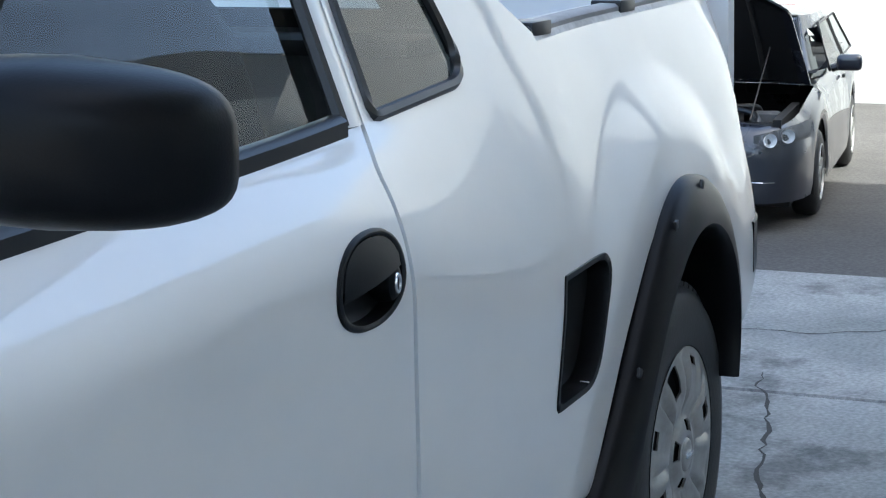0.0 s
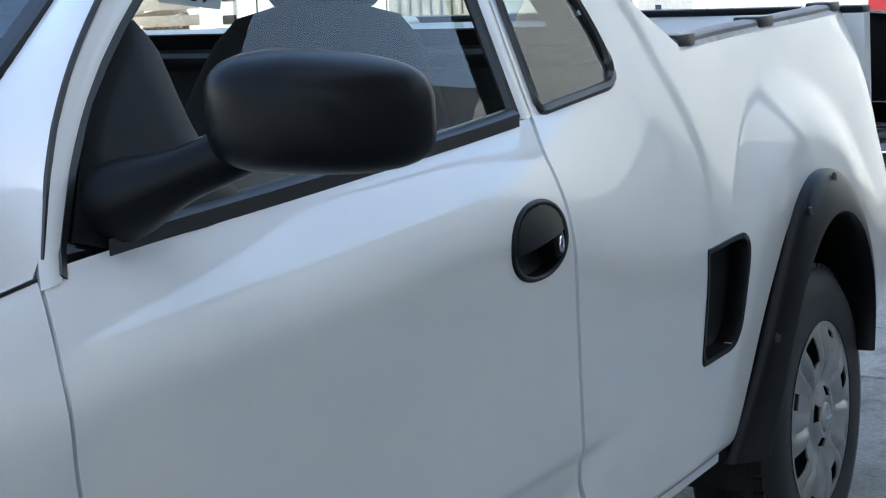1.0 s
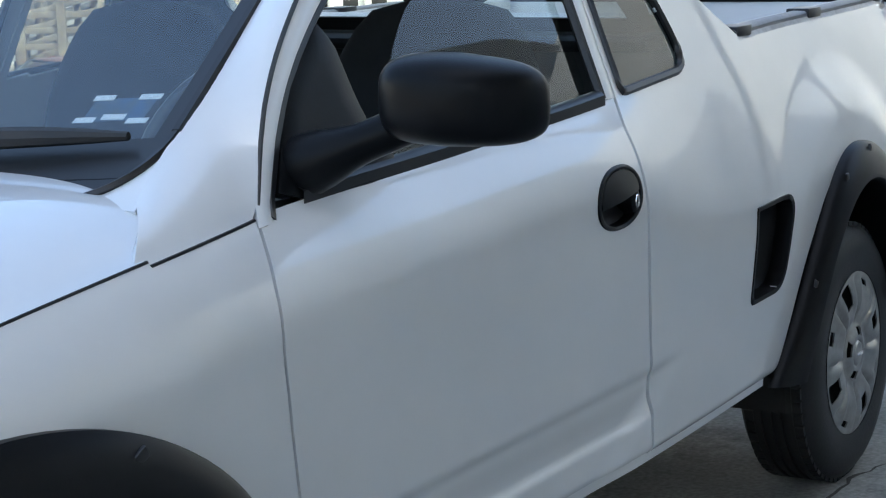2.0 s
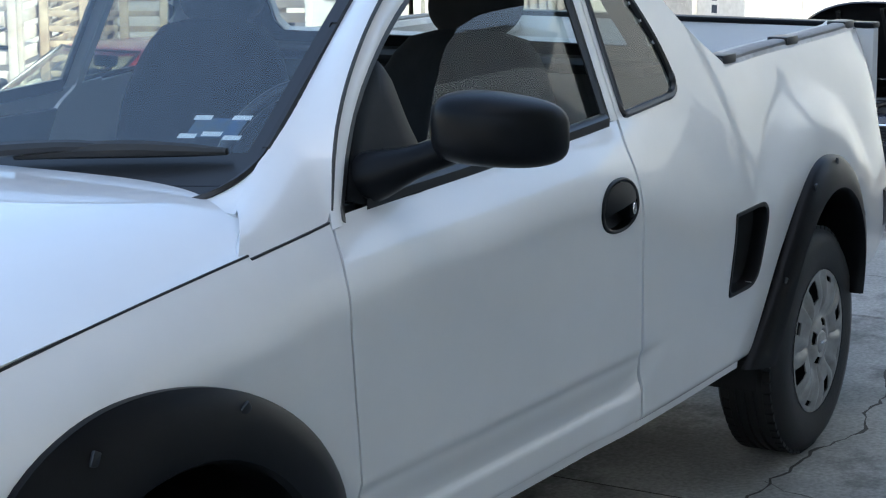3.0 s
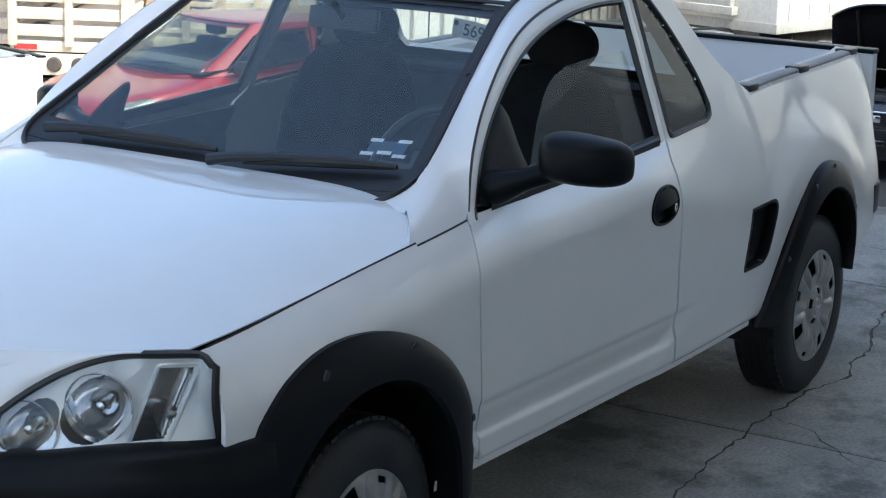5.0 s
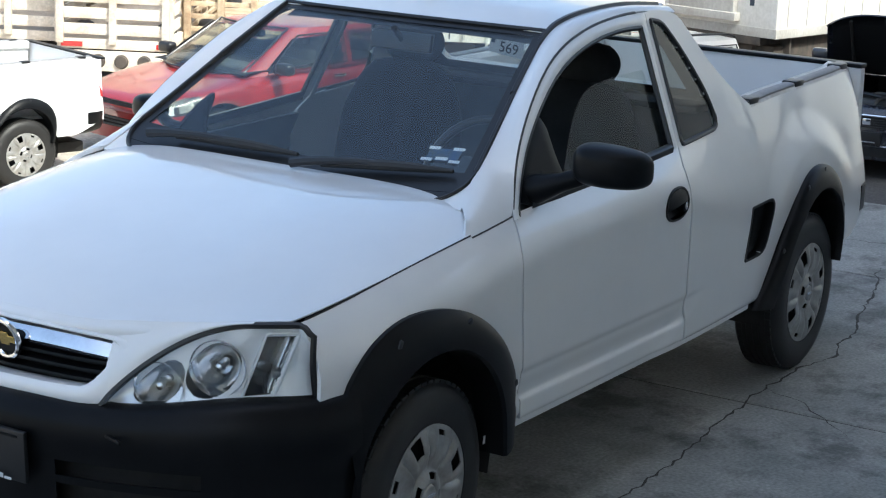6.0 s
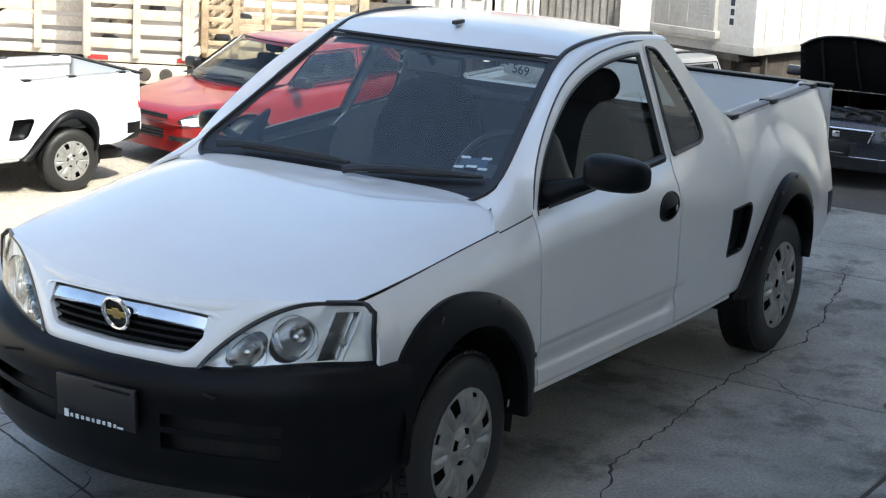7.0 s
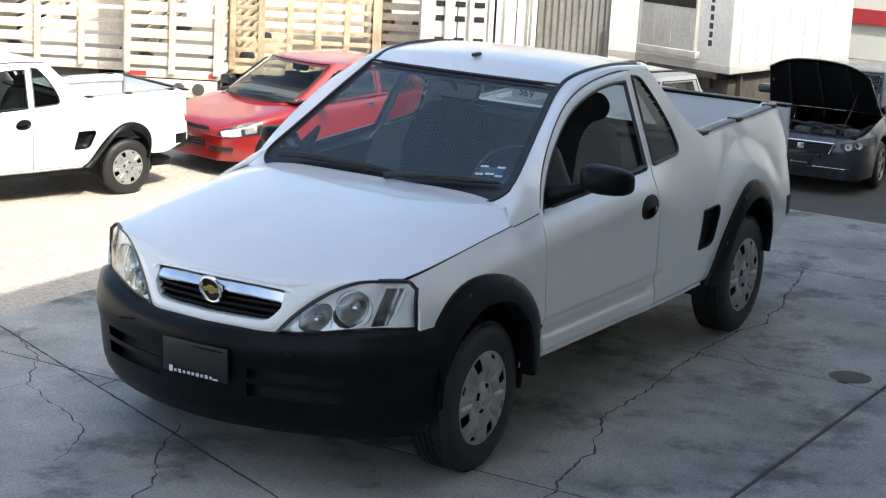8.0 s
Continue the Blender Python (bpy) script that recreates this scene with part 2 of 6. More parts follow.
def tube(points, r, n=10, closed=False, cap=True):
    """A round bar along a polyline; r is a number or one number a point."""
    ps = [Vector(p) for p in points]
    rs = r if isinstance(r, (list, tuple)) else [r] * len(ps)
    rows = []
    ref = Vector((0, 0, 1))
    for i, p in enumerate(ps):
        a = ps[i - 1] if i or closed else p
        b = ps[(i + 1) % len(ps)] if i < len(ps) - 1 or closed else p
        d = (b - a).normalized()
        if abs(d.dot(ref)) > 0.95:
            ref = Vector((1, 0, 0)) if abs(d.x) < 0.9 else Vector((0, 1, 0))
        u = d.cross(ref).normalized()
        v = d.cross(u)
        rows.append([p + rs[i] * (math.cos(2 * math.pi * k / n) * u + math.sin(2 * math.pi * k / n) * v) for k in range(n)])
    if closed:
        rows.append(rows[0])
    bm = sheet(rows, closed=True)
    if closed:
        bmesh.ops.remove_doubles(bm, verts=bm.verts[:], dist=1e-6)
    elif cap:
        bm.verts.ensure_lookup_table()
        bm.faces.new([bm.verts[k] for k in range(n)])
        bm.faces.new([bm.verts[len(bm.verts) - n + k] for k in range(n)])
    return bm


def lathe(profile, n=48, axis="y", skip=None):
    """Turns (radius, height) points round the y axis."""
    rows = [[Vector((r * math.sin(2 * math.pi * k / n), h, r * math.cos(2 * math.pi * k / n))) for k in range(n)] for r, h in profile]
    return sheet(rows, closed=True, skip=skip)


def ring(inner, outer, steps=2):
    """A band between two closed loops of equally many points."""
    return sheet([[a.lerp(b, k / steps) for a, b in zip(inner, outer)] for k in range(steps + 1)], closed=True)


def fan(loop):
    bm = bmesh.new()
    bm.faces.new([bm.verts.new(p) for p in loop])
    return bm


def slab(loop, depth):
    """A flat loop with thickness along depth (a vector)."""
    d = Vector(depth)
    bm = bmesh.new()
    a = [bm.verts.new(p) for p in loop]
    b = [bm.verts.new(Vector(p) + d) for p in loop]
    bm.faces.new(a)
    bm.faces.new(b[::-1])
    for i in range(len(a)):
        k = (i + 1) % len(a)
        bm.faces.new((a[i], b[i], b[k], a[k]))
    return bm


def words(name, body, size, m, mat, parent, depth=0.0006):
    """Lettering in the built-in font, turned into a mesh part."""
    cu = bpy.data.curves.new(name, "FONT")
    cu.body, cu.size, cu.extrude, cu.align_x, cu.align_y = body, size, depth, "CENTER", "CENTER"
    tmp = bpy.data.objects.new(name, cu)
    me = bpy.data.meshes.new_from_object(tmp)
    bpy.data.objects.remove(tmp)
    me.materials.clear()
    me.materials.append(mat)
    me.transform(m)
    ob = new(name, me)
    ob.parent = parent
    return ob


# ---------------------------------------------------------------- the pickup's shape
FRONT_AXLE, REAR_AXLE, HUB_Z = 0.0, 2.714, 0.295
half_width = curve((-0.80, 0.50), (-0.70, 0.60), (-0.58, 0.69), (-0.45, 0.735), (-0.2, 0.765), (0.1, 0.78), (0.4, 0.79), (1.0, 0.80), (1.6, 0.806),
                   (2.2, 0.795), (2.8, 0.785), (3.25, 0.765), (3.5, 0.735), (3.62, 0.68))
shoulder = curve((-0.7, 0.795), (-0.45, 0.822), (-0.04, 0.882), (0.30, 0.922), (0.5, 0.942), (1.0, 0.962), (1.5, 0.985), (1.9, 1.015), (2.2, 1.038), (3.0, 1.047), (3.6, 1.049))


def side(x, z):
    """Half width of the body at a place along it and a height."""
    top = shoulder(x)
    y = half_width(x)
    k = smooth(1.30, 1.95, x)
    zone, drop = lerp(0.15, 0.38, k), lerp(0.072, 0.088, k)
    s = min(1.0, max(0.0, (z - top + zone) / zone))
    y -= drop * s ** lerp(2.3, 1.9, k)
    if z > top:
        y -= 0.43 * (z - top)
    # the lower fold of door and flank, and the sill lip under it
    fold = 1.43 + 1.9 * (z - 0.43)
    cut = smooth(0.36, 0.44, x) * (1 - smooth(fold - 0.03, fold + 0.09, x))
    y -= 0.016 * cut * (smooth(0.525, 0.50, z) * 0.45 + smooth(0.50, 0.445, z) * 0.55) * (1 - smooth(0.44, 0.425, z) * 0.6)
    y -= 0.05 * smooth(0.38, 0.33, z)
    # the flank of the load bed is drawn in above the rear wheel's haunch
    r = math.hypot((x - 2.72) / 1.05, z - 0.36)
    y -= 0.030 * smooth(0.475, 0.63, r) * smooth(1.95, 2.6, x) * smooth(0.55, 0.80, z)
    # a fold line round the front arch
    r = math.hypot(x - 0.03, z - 0.36)
    y += 0.005 * (1 - smooth(0.455, 0.535, r)) * smooth(0.6, 0.3, abs(x))
    return y


def skin(x, z, out=0.0, hand=-1):
    return Vector((x, hand * (side(x, z) + out), z))


door_front = curve((0.34, 0.484), (0.55, 0.472), (0.72, 0.458), (0.79, 0.452), (0.85, 0.456), (0.90, 0.474), (0.945, 0.503))
HANDLE_X, HANDLE_Z = 1.408, 0.838


def front_arch(x):
    return 0.37 + math.sqrt(max(0.0, 0.385 ** 2 - (x - 0.02) ** 2))


rear_arch_line = curve((2.15, 0.37), (2.23, 0.45), (2.38, 0.60), (2.53, 0.71), (2.72, 0.75), (2.90, 0.70), (2.99, 0.60), (3.03, 0.47), (3.05, 0.42))


def flank_bottom(x):
    if x < 2.15:
        return 0.358
    if x < 3.05:
        return rear_arch_line(x)
    return 0.42 + 0.10 * smooth(3.2, 3.62, x)


hood_mid = curve((-0.66, 0.800), (-0.5, 0.856), (-0.2, 0.924), (0.1, 0.970), (0.25, 0.985), (0.42, 0.996))


def hood_z(x, y):
    a = min(1.0, abs(y) / 0.70)
    edge = shoulder(x) + 0.002
    return lerp(hood_mid(x), edge, a ** (4.4 + 1.8 * smooth(-0.45, 0.36, x))) - 0.006 * smooth(0.45, 0.72, a) * (1 - smooth(0.75, 1.0, a)) * smooth(0.3, -0.2, x)


hood_front = curve((0.0, -0.665), (0.2, -0.652), (0.34, -0.620), (0.45, -0.580), (0.55, -0.530), (0.62, -0.485), (0.68, -0.430))
nose_plan = curve((0.0, -0.735), (0.2, -0.718), (0.34, -0.682), (0.45, -0.638), (0.55, -0.580), (0.64, -0.51), (0.70, -0.445), (0.74, -0.36), (0.77, -0.2))


def nose_x(y, z):
    """The front face leans back as it rises."""
    return nose_plan(abs(y)) + 0.32 * max(0.0, z - 0.62)


def pickup_wheel(parent, x, hand, turn=0.0, name="wheel"):
    w = new(name)
    w.parent = parent
    w.matrix_basis = pose(x, hand * 0.70, HUB_Z, 0, 0, (180 if hand > 0 else 0) + turn)
    # outer face looks along -y
    prof = [(0.185, 0.085), (0.20, 0.088), (0.235, 0.092), (0.268, 0.086), (0.288, 0.070), (0.297, 0.045)]
    groove = []
    for a, b in ((0.045, 0.030), (0.018, 0.006), (-0.006, -0.018), (-0.030, -0.045)):
        groove += [(0.2985, a), (0.2985, b), (0.2915, b - 0.001), (0.2915, b - 0.0115)]
    prof = prof + groove[:-2] + [(0.297, -0.045), (0.288, -0.070), (0.268, -0.086), (0.235, -0.092), (0.2, -0.088), (0.185, -0.085)]
    tyre = part("tyre", lathe([(r, -h) for r, h in prof], 72), RUBBER, w, "black worn road tyre")
    # tread blocks along the two shoulders
    lugs = bmesh.new()
    for k in range(60):
        a = 2 * math.pi * k / 60
        for s in (-1, 1):
            b = box(-0.012, s * 0.056 - 0.010, 0.288, 0.012, s * 0.056 + 0.010, 0.2985)
            moved(b, Matrix.Rotation(a, 4, "Y"))
            me = bpy.data.meshes.new("tmp")
            b.to_mesh(me)
            lugs.from_mesh(me)
            bpy.data.meshes.remove(me)
            b.free()
    tread = part("tread", lugs, RUBBER, w, smooth=False)
    tread.parent = tyre
    tagged(tread, kind="stuff")
    part("rim", lathe([(0.188, -0.088), (0.178, -0.07), (0.172, -0.03), (0.05, -0.025), (0.0001, -0.025)], 48), DARK, w)
    # hubcap: eight broad petals, large and small windows by turns, four openings round the hub
    rings = [(0.030, -0.094), (0.036, -0.097), (0.042, -0.096), (0.062, -0.090), (0.068, -0.084), (0.082, -0.088), (0.100, -0.094), (0.120, -0.098), (0.142, -0.097), (0.158, -0.094), (0.172, -0.090), (0.184, -0.087), (0.192, -0.083), (0.196, -0.076)]
    n = 128

    def gap(i, j):
        k, a = (j // 16) % 8, j % 16
        if i in (7, 8):
            return 5 <= a <= 10 if k % 2 else False
        if i == 9:
            return 5 <= a <= 10 if k % 2 else 6 <= a <= 9
        if i == 2:
            return (j % 32) < 13
        return False
    cap = lathe(rings, n, skip=gap)
    for v in cap.verts:
        r = math.hypot(v.co.x, v.co.z)
        a = (math.degrees(math.atan2(v.co.x, v.co.z)) % 45) / 45
        d = min(a, 1 - a)
        if 0.075 < r < 0.18:
            v.co.y += 0.011 * (1 - smooth(0.03, 0.10, d)) * smooth(0.075, 0.10, r) * smooth(0.18, 0.165, r)
            v.co.y += 0.005 * (1 - smooth(0.16, 0.24, abs(a - 0.5))) * smooth(0.10, 0.12, r)
    hub = part("hubcap", outward(cap, (0, 0, 0)), HUBCAP, w, "scuffed silver plastic hubcap", thick=0.004)
    part("hub_badge", lathe([(0.0001, -0.098), (0.022, -0.099), (0.027, -0.097), (0.030, -0.092)], 28), HUBCAP, w).parent = hub
    bar = part("badge_bar", box(-0.018, -0.1025, -0.0045, 0.018, -0.098, 0.0045, 0.002), CHROME, w)
    bar.parent = hub
    return w


def flare(parent, name, outer, inner, hand, bolts, out=0.045):
    """A wheel-arch flare: a moulded band from the body's skin out and back in to the arch."""
    a, b = resample(soften(outer, 3), 40), resample(soften(inner, 3), 40)
    rows = []
    for p, q in zip(a, b):
        row = []
        for k, (s, o) in enumerate(((0.0, -0.004), (0.0, 0.012), (0.10, 0.022), (0.35, 0.034), (0.7, out), (0.93, out + 0.002), (1.0, out - 0.006), (1.0, out - 0.03), (1.0, -0.05))):
            c = p.lerp(q, s)
            base = side(c.x, max(c.z, 0.40))
            row.append(Vector((c.x, hand * (base + o), c.z)))
        rows.append(row)
    fl = part(name, sheet(rows), PLASTIC, parent, "matt black plastic wheel-arch flare", bevel=0.0)
    for s in bolts:
        i = int(s * 39)
        c = a[i].lerp(b[i], 0.22)
        d = (a[i] - b[i]).normalized()
        ang = math.degrees(math.atan2(d.x, d.z))
        cap = box(-0.008, -0.003, -0.011, 0.008, 0.003, 0.011, 0.0025)
        moved(cap, pose(c.x, hand * (side(c.x, max(c.z, 0.40)) + 0.0275), c.z, 0, ang, 0))
        part("bolt_cap", cap, TRIM, parent, "recessed black bolt cover").parent = fl
    return fl


def pickup():
    car = thing("pickup_truck", "white two-seat pickup with black flares and bumper on shaded concrete", "pickup truck")
    for hand in (-1, 1):
        S = lambda x, z, o=0.0: skin(x, z, o, hand)
        mid = (1.3, 0, 0.6)
        # front wing
        xs0, xs1 = -0.425, 0.447

        def wing(u, v):
            x = lerp(xs0, xs1, u)
            low = front_arch(x) if -0.36 < x < 0.40 else 0.358
            if x < -0.33:
                low = max(low, 0.645)
            if x >= 0.39:
                low = lerp(front_arch(0.39), 0.36, smooth(0.39, 0.41, x))
            z = lerp(low, shoulder(x + 0.05 * smooth(0.2, 0.447, x)) - 0.001, v ** 0.85)
            return S(x + (door_front(z) - 0.453) * smooth(0.15, 0.447, x), z)
        part("front_wing", outward(grid(wing, 64, 26), mid), PAINT, car, thick=0.012)
        # door: lower skin
        doorway = thing_part("door", car)

        def door(u, v):
            z = lerp(0.372, shoulder(lerp(0.46, 1.516, u)) + 0.004, v)
            front = door_front(z)
            back = 1.514 + 0.035 * smooth(0.93, 1.01, z) + 0.004 * math.sin(6 * z)
            return S(lerp(front, back, u), z)
        grip = [Vector((HANDLE_X + 0.083 * math.cos(a) + 0.009 * math.sin(a), 0, HANDLE_Z + 0.0502 * math.sin(a))) for a in np.linspace(0, 2 * math.pi, 40, endpoint=False)]

        def in_well(i, j):
            p = door((i + 0.5) / 160, (j + 0.5) / 110)
            return within(grip, p.x, p.z)
        part("door_skin", outward(grid(door, 160, 110, skip=in_well), mid), PAINT, doorway, thick=0.012)
        # door: window frame
        out_loop = resample(soften([(0.488, 0, 0.930), (0.599, 0, 1.084), (0.790, 0, 1.227), (0.978, 0, 1.326), (1.202, 0, 1.380), (1.42, 0, 1.400), (1.602, 0, 1.400)], 2), 40)
        in_loop = resample(soften([(0.522, 0, 0.934), (0.642, 0, 1.080), (0.825, 0, 1.205), (1.005, 0, 1.292), (1.215, 0, 1.342), (1.40, 0, 1.360), (1.550, 0, 1.356)], 2), 40)
        rows = [[S(p.lerp(q, k / 4).x, p.lerp(q, k / 4).z, 0.004 * math.sin(math.pi * k / 4)) for k in range(5)] for p, q in zip(out_loop, in_loop)]
        rear_o = resample([(1.602, 0, 1.400), (1.550, 0, 0.99)], 16)
        rear_i = resample([(1.550, 0, 1.356), (1.508, 0, 0.99)], 16)
        rows2 = [[S(p.lerp(q, k / 4).x, p.lerp(q, k / 4).z, 0.004 * math.sin(math.pi * k / 4)) for k in range(5)] for p, q in zip(rear_o, rear_i)]
        part("window_frame", outward(weld(sheet(rows), sheet(rows2)), mid), PAINT, doorway, thick=0.014)
        # rubber run round the opening
        seal = [S(p.x, p.z, -0.006) for p in in_loop] + [S(p.x, p.z, -0.006) for p in rear_i]
        part("window_seal", tube(seal, 0.009, 6), TRIM, doorway)
        rows = []
        for x in np.linspace(0.60, 1.500, 20):
            z = shoulder(x) + 0.004
            w = side(x, z)
            rows.append([Vector((x, hand * (w + o), z + h)) for o, h in ((-0.002, -0.012), (0.005, -0.008), (0.005, 0.010), (-0.004, 0.016), (-0.018, 0.016), (-0.018, -0.012))])
        part("belt_seal", sheet(rows, closed=True), TRIM, doorway, "black rubber window sill strip")
        # glass: wound halfway down on the driver's side, closed on the other
        if hand < 0:
            pane = [(0.80, 0.955), (0.87, 1.02), (0.95, 1.10), (1.03, 1.165), (1.10, 1.20), (1.18, 1.218), (1.30, 1.226), (1.512, 1.23), (1.498, 1.0)]
        else:
            pane = [(0.60, 0.95), (0.68, 1.085), (0.85, 1.205), (1.02, 1.285), (1.22, 1.333), (1.40, 1.351), (1.525, 1.349), (1.498, 1.0)]
        loop = resample([(p[0], 0, p[1]) for p in pane], 48, closed=True)
        cx = sum(p.x for p in loop) / 48
        cz = sum(p.z for p in loop) / 48
        rows = [[S(lerp(cx, p.x, k / 6), lerp(cz, p.z, k / 6), -0.022) for p in loop] for k in range(0, 7)]
        part("door_glass", outward(weld(sheet(rows, closed=True)), mid), SIDEGLASS, doorway, "tinted side window pane").visible_shadow = False
        part("door_lining", grid(lambda u, v: S(lerp(0.45, 1.46, u), lerp(0.42, 0.94, v), -0.06), 8, 6), GREY_TRIM, doorway, thick=0.01)
        # lock and handle
        pull = part("door_handle", handle_plate(S), PLASTIC, doorway, "black oval flap handle with keyhole")
        part("handle_flap", handle_flap(S), PLASTIC, doorway).parent = pull
        lx, lz = HANDLE_X + 0.057, HANDLE_Z - 0.014
        face = pose(lx, hand * (side(lx, lz) + 0.003), lz, 0, 0, 180 if hand > 0 else 0)
        boss = lathe([(0.0001, 0.0), (0.012, 0.0), (0.017, 0.003), (0.019, 0.012), (0.020, 0.03)], 24)
        part("lock_boss", moved(boss, face @ Matrix.Diagonal((1, 1, 1.25, 1))), PLASTIC, doorway).parent = pull
        lock = lathe([(0.0042, -0.0005), (0.0050, -0.0022), (0.0066, -0.0022), (0.0074, 0.0), (0.0074, 0.003)], 22)
        part("key_lock", moved(lock, face @ Matrix.Diagonal((1, 1, 1.7, 1))), CHROME, doorway, "small bright keyhole ring").parent = pull
        # flank of cab and load bed
        xs = sorted(set([round(float(v), 4) for v in list(np.linspace(1.525, 3.62, 90)) + list(np.linspace(1.92, 2.36, 96))]))
        vz = [round(float(v), 4) for v in np.linspace(0, 0.66, 66)] + [round(float(v), 4) for v in np.linspace(0.68, 1, 16)]

        def flank(i, j):
            x = xs[i]
            low = flank_bottom(x)
            z = lerp(low, shoulder(x), vz[j])
            seam = 0.004 * math.sin(6 * z) + 0.035 * smooth(0.93, 1.01, z)
            return x + seam * (1 - smooth(1.53, 1.66, x)), z
        lean = lambda z: 2.056 + 0.30 * (z - 0.56)
        mouth = rounded([(-0.050, 0.534), (0.142, 0.534), (0.192, 0.722), (-0.050, 0.722)], [0.018, 0.055, 0.05, 0.004])
        well = [Vector((lerp(0.07, p.x, 0.955), 0, lerp(0.628, p.z, 0.955))) for p in mouth]
        inside = lambda x, z: within(well, x - lean(z), z)
        rows = [[S(*flank(i, j)) for j in range(len(vz))] for i in range(len(xs))]

        def hole(i, j):
            c = [flank(i + a, j + b) for a in (0, 1) for b in (0, 1)]
            return inside(sum(p[0] for p in c) / 4, sum(p[1] for p in c) / 4)
        low_bm = sheet(rows, skip=hole)
        # upper part: rear pillar round the quarter light
        cab_top = curve((1.515, 1.400), (1.63, 1.402), (1.75, 1.394), (1.835, 1.372), (1.90, 1.30), (1.98, 1.205), (2.08, 1.12), (2.20, 1.05))
        cab_xs = [x for x in xs if x <= 2.20] + [2.20]
        nv = 64

        def pillar_at(x, v):
            z = lerp(shoulder(x), cab_top(x), v)
            seam = 0.004 * math.sin(6 * shoulder(x)) + 0.035 * smooth(0.93, 1.01, shoulder(x)) + 0.052 * max(0.0, z - shoulder(x)) / 0.41
            return x + seam * (1 - smooth(1.53, 1.66, x)), z
        inner = resample(rounded([(1.578, 0.994), (1.892, 1.012), (1.868, 1.125), (1.785, 1.265), (1.70, 1.362), (1.622, 1.376)], [0.012, 0.055, 0.06, 0.08, 0.03, 0.012]), 96, closed=True)
        cells = [[pillar_at(x, j / nv) for j in range(nv + 1)] for x in cab_xs]

        def light_hole(i, j):
            c = [cells[i + a][j + b] for a in (0, 1) for b in (0, 1)]
            return within(inner, sum(p[0] for p in c) / 4, sum(p[1] for p in c) / 4)
        up_bm = sheet([[S(*p) for p in col] for col in cells], skip=light_hole)
        part("flank", outward(weld(low_bm, up_bm, gap=0.0005), mid), PAINT, car, thick=0.014)
        rows = [[S(lerp(1.74, p.x, k / 6 * 1.02), lerp(1.16, p.z, k / 6 * 1.02), -0.003) for p in inner] for k in range(7)]
        q_ob = part("quarter_light", outward(weld(sheet(rows, closed=True)), mid), QUARTER, car, "small dark quarter window")
        q_ob.visible_shadow = False
        part("quarter_seal", tube([S(p.x, p.z, -0.001) for p in inner], 0.0085, 6, closed=True), TRIM, car).parent = q_ob
        # side scoop
        outline = resample(mouth, 72, closed=True)
        rows = []
        for k, o, dx in ((1.0, -0.006, 0), (1.0, 0.001, 0), (0.99, 0.0022, 0), (0.905, 0.001, 0), (0.895, -0.004, 0), (0.89, -0.034, 0), (0.72, -0.05, -0.022), (0.5, -0.062, -0.028), (0.25, -0.064, -0.03), (0.02, -0.064, -0.03)):
            rows.append([S(lean(lerp(0.628, p.z, k)) + lerp(0.07, p.x, k) + dx, lerp(0.628, p.z, k), o) for p in outline])
        part("side_scoop", sheet(rows, closed=True), PLASTIC, car, "black moulded recess in the flank")
        # flares and wheels
        outer = [(-0.37, 0, 0.61), (-0.335, 0, 0.68), (-0.26, 0, 0.748), (-0.13, 0, 0.792), (0.02, 0, 0.792), (0.17, 0, 0.752), (0.31, 0, 0.668), (0.40, 0, 0.560), (0.428, 0, 0.45), (0.418, 0, 0.34)]
        inner = [(-0.335, 0, 0.33), (-0.335, 0, 0.48), (-0.23, 0, 0.61), (-0.10, 0, 0.680), (0.05, 0, 0.685), (0.18, 0, 0.628), (0.265, 0, 0.54), (0.305, 0, 0.44), (0.315, 0, 0.32)]
        flare(car, "front_flare", outer, inner, hand, (0.28, 0.55, 0.85))
        outer = [(2.11, 0, 0.345), (2.19, 0, 0.405), (2.31, 0, 0.51), (2.43, 0, 0.635), (2.55, 0, 0.735), (2.70, 0, 0.785), (2.87, 0, 0.765), (3.0, 0, 0.68), (3.05, 0, 0.55), (3.02, 0, 0.39)]
        inner = [(2.215, 0, 0.338), (2.285, 0, 0.415), (2.375, 0, 0.52), (2.475, 0, 0.618), (2.60, 0, 0.688), (2.75, 0, 0.70), (2.89, 0, 0.64), (2.965, 0, 0.55), (2.985, 0, 0.46), (2.965, 0, 0.38)]
        flare(car, "rear_flare", outer, inner, hand, (0.22, 0.44, 0.60, 0.85))
        pickup_wheel(car, FRONT_AXLE, hand, 0)
        pickup_wheel(car, REAR_AXLE, hand, 0)
        # wheel housings
        for x, r in ((FRONT_AXLE + 0.01, 0.37), (REAR_AXLE - 0.02, 0.38)):
            rows = []
            for k in range(25):
                a = math.pi * (k / 24) * 1.16 - 0.08 * math.pi
                p = (x - r * math.cos(a), 0.33 + r * math.sin(a))
                rows.append([Vector((p[0], hand * w, p[1])) for w in (0.40, 0.60, 0.755)])
            part("wheel_housing", sheet(rows), DARK, car)
            disc = fan([Vector((x - r * math.cos(t), hand * 0.42, 0.33 + r * math.sin(t))) for t in np.linspace(-0.25, math.pi + 0.25, 20)])
            part("housing_wall", disc, DARK, car)
        # windscreen pillar and cant rail
        o_line = resample(soften([(0.255, 0, 0.911), (0.496, 0, 0.938), (0.496, 0, 0.938), (0.498, 0, 0.941), (0.600, 0, 1.090), (0.785, 0, 1.232), (0.975, 0, 1.332), (1.2, 0, 1.386), (1.42, 0, 1.406), (1.58, 0, 1.406), (1.825, 0, 1.385)], 2), 60)
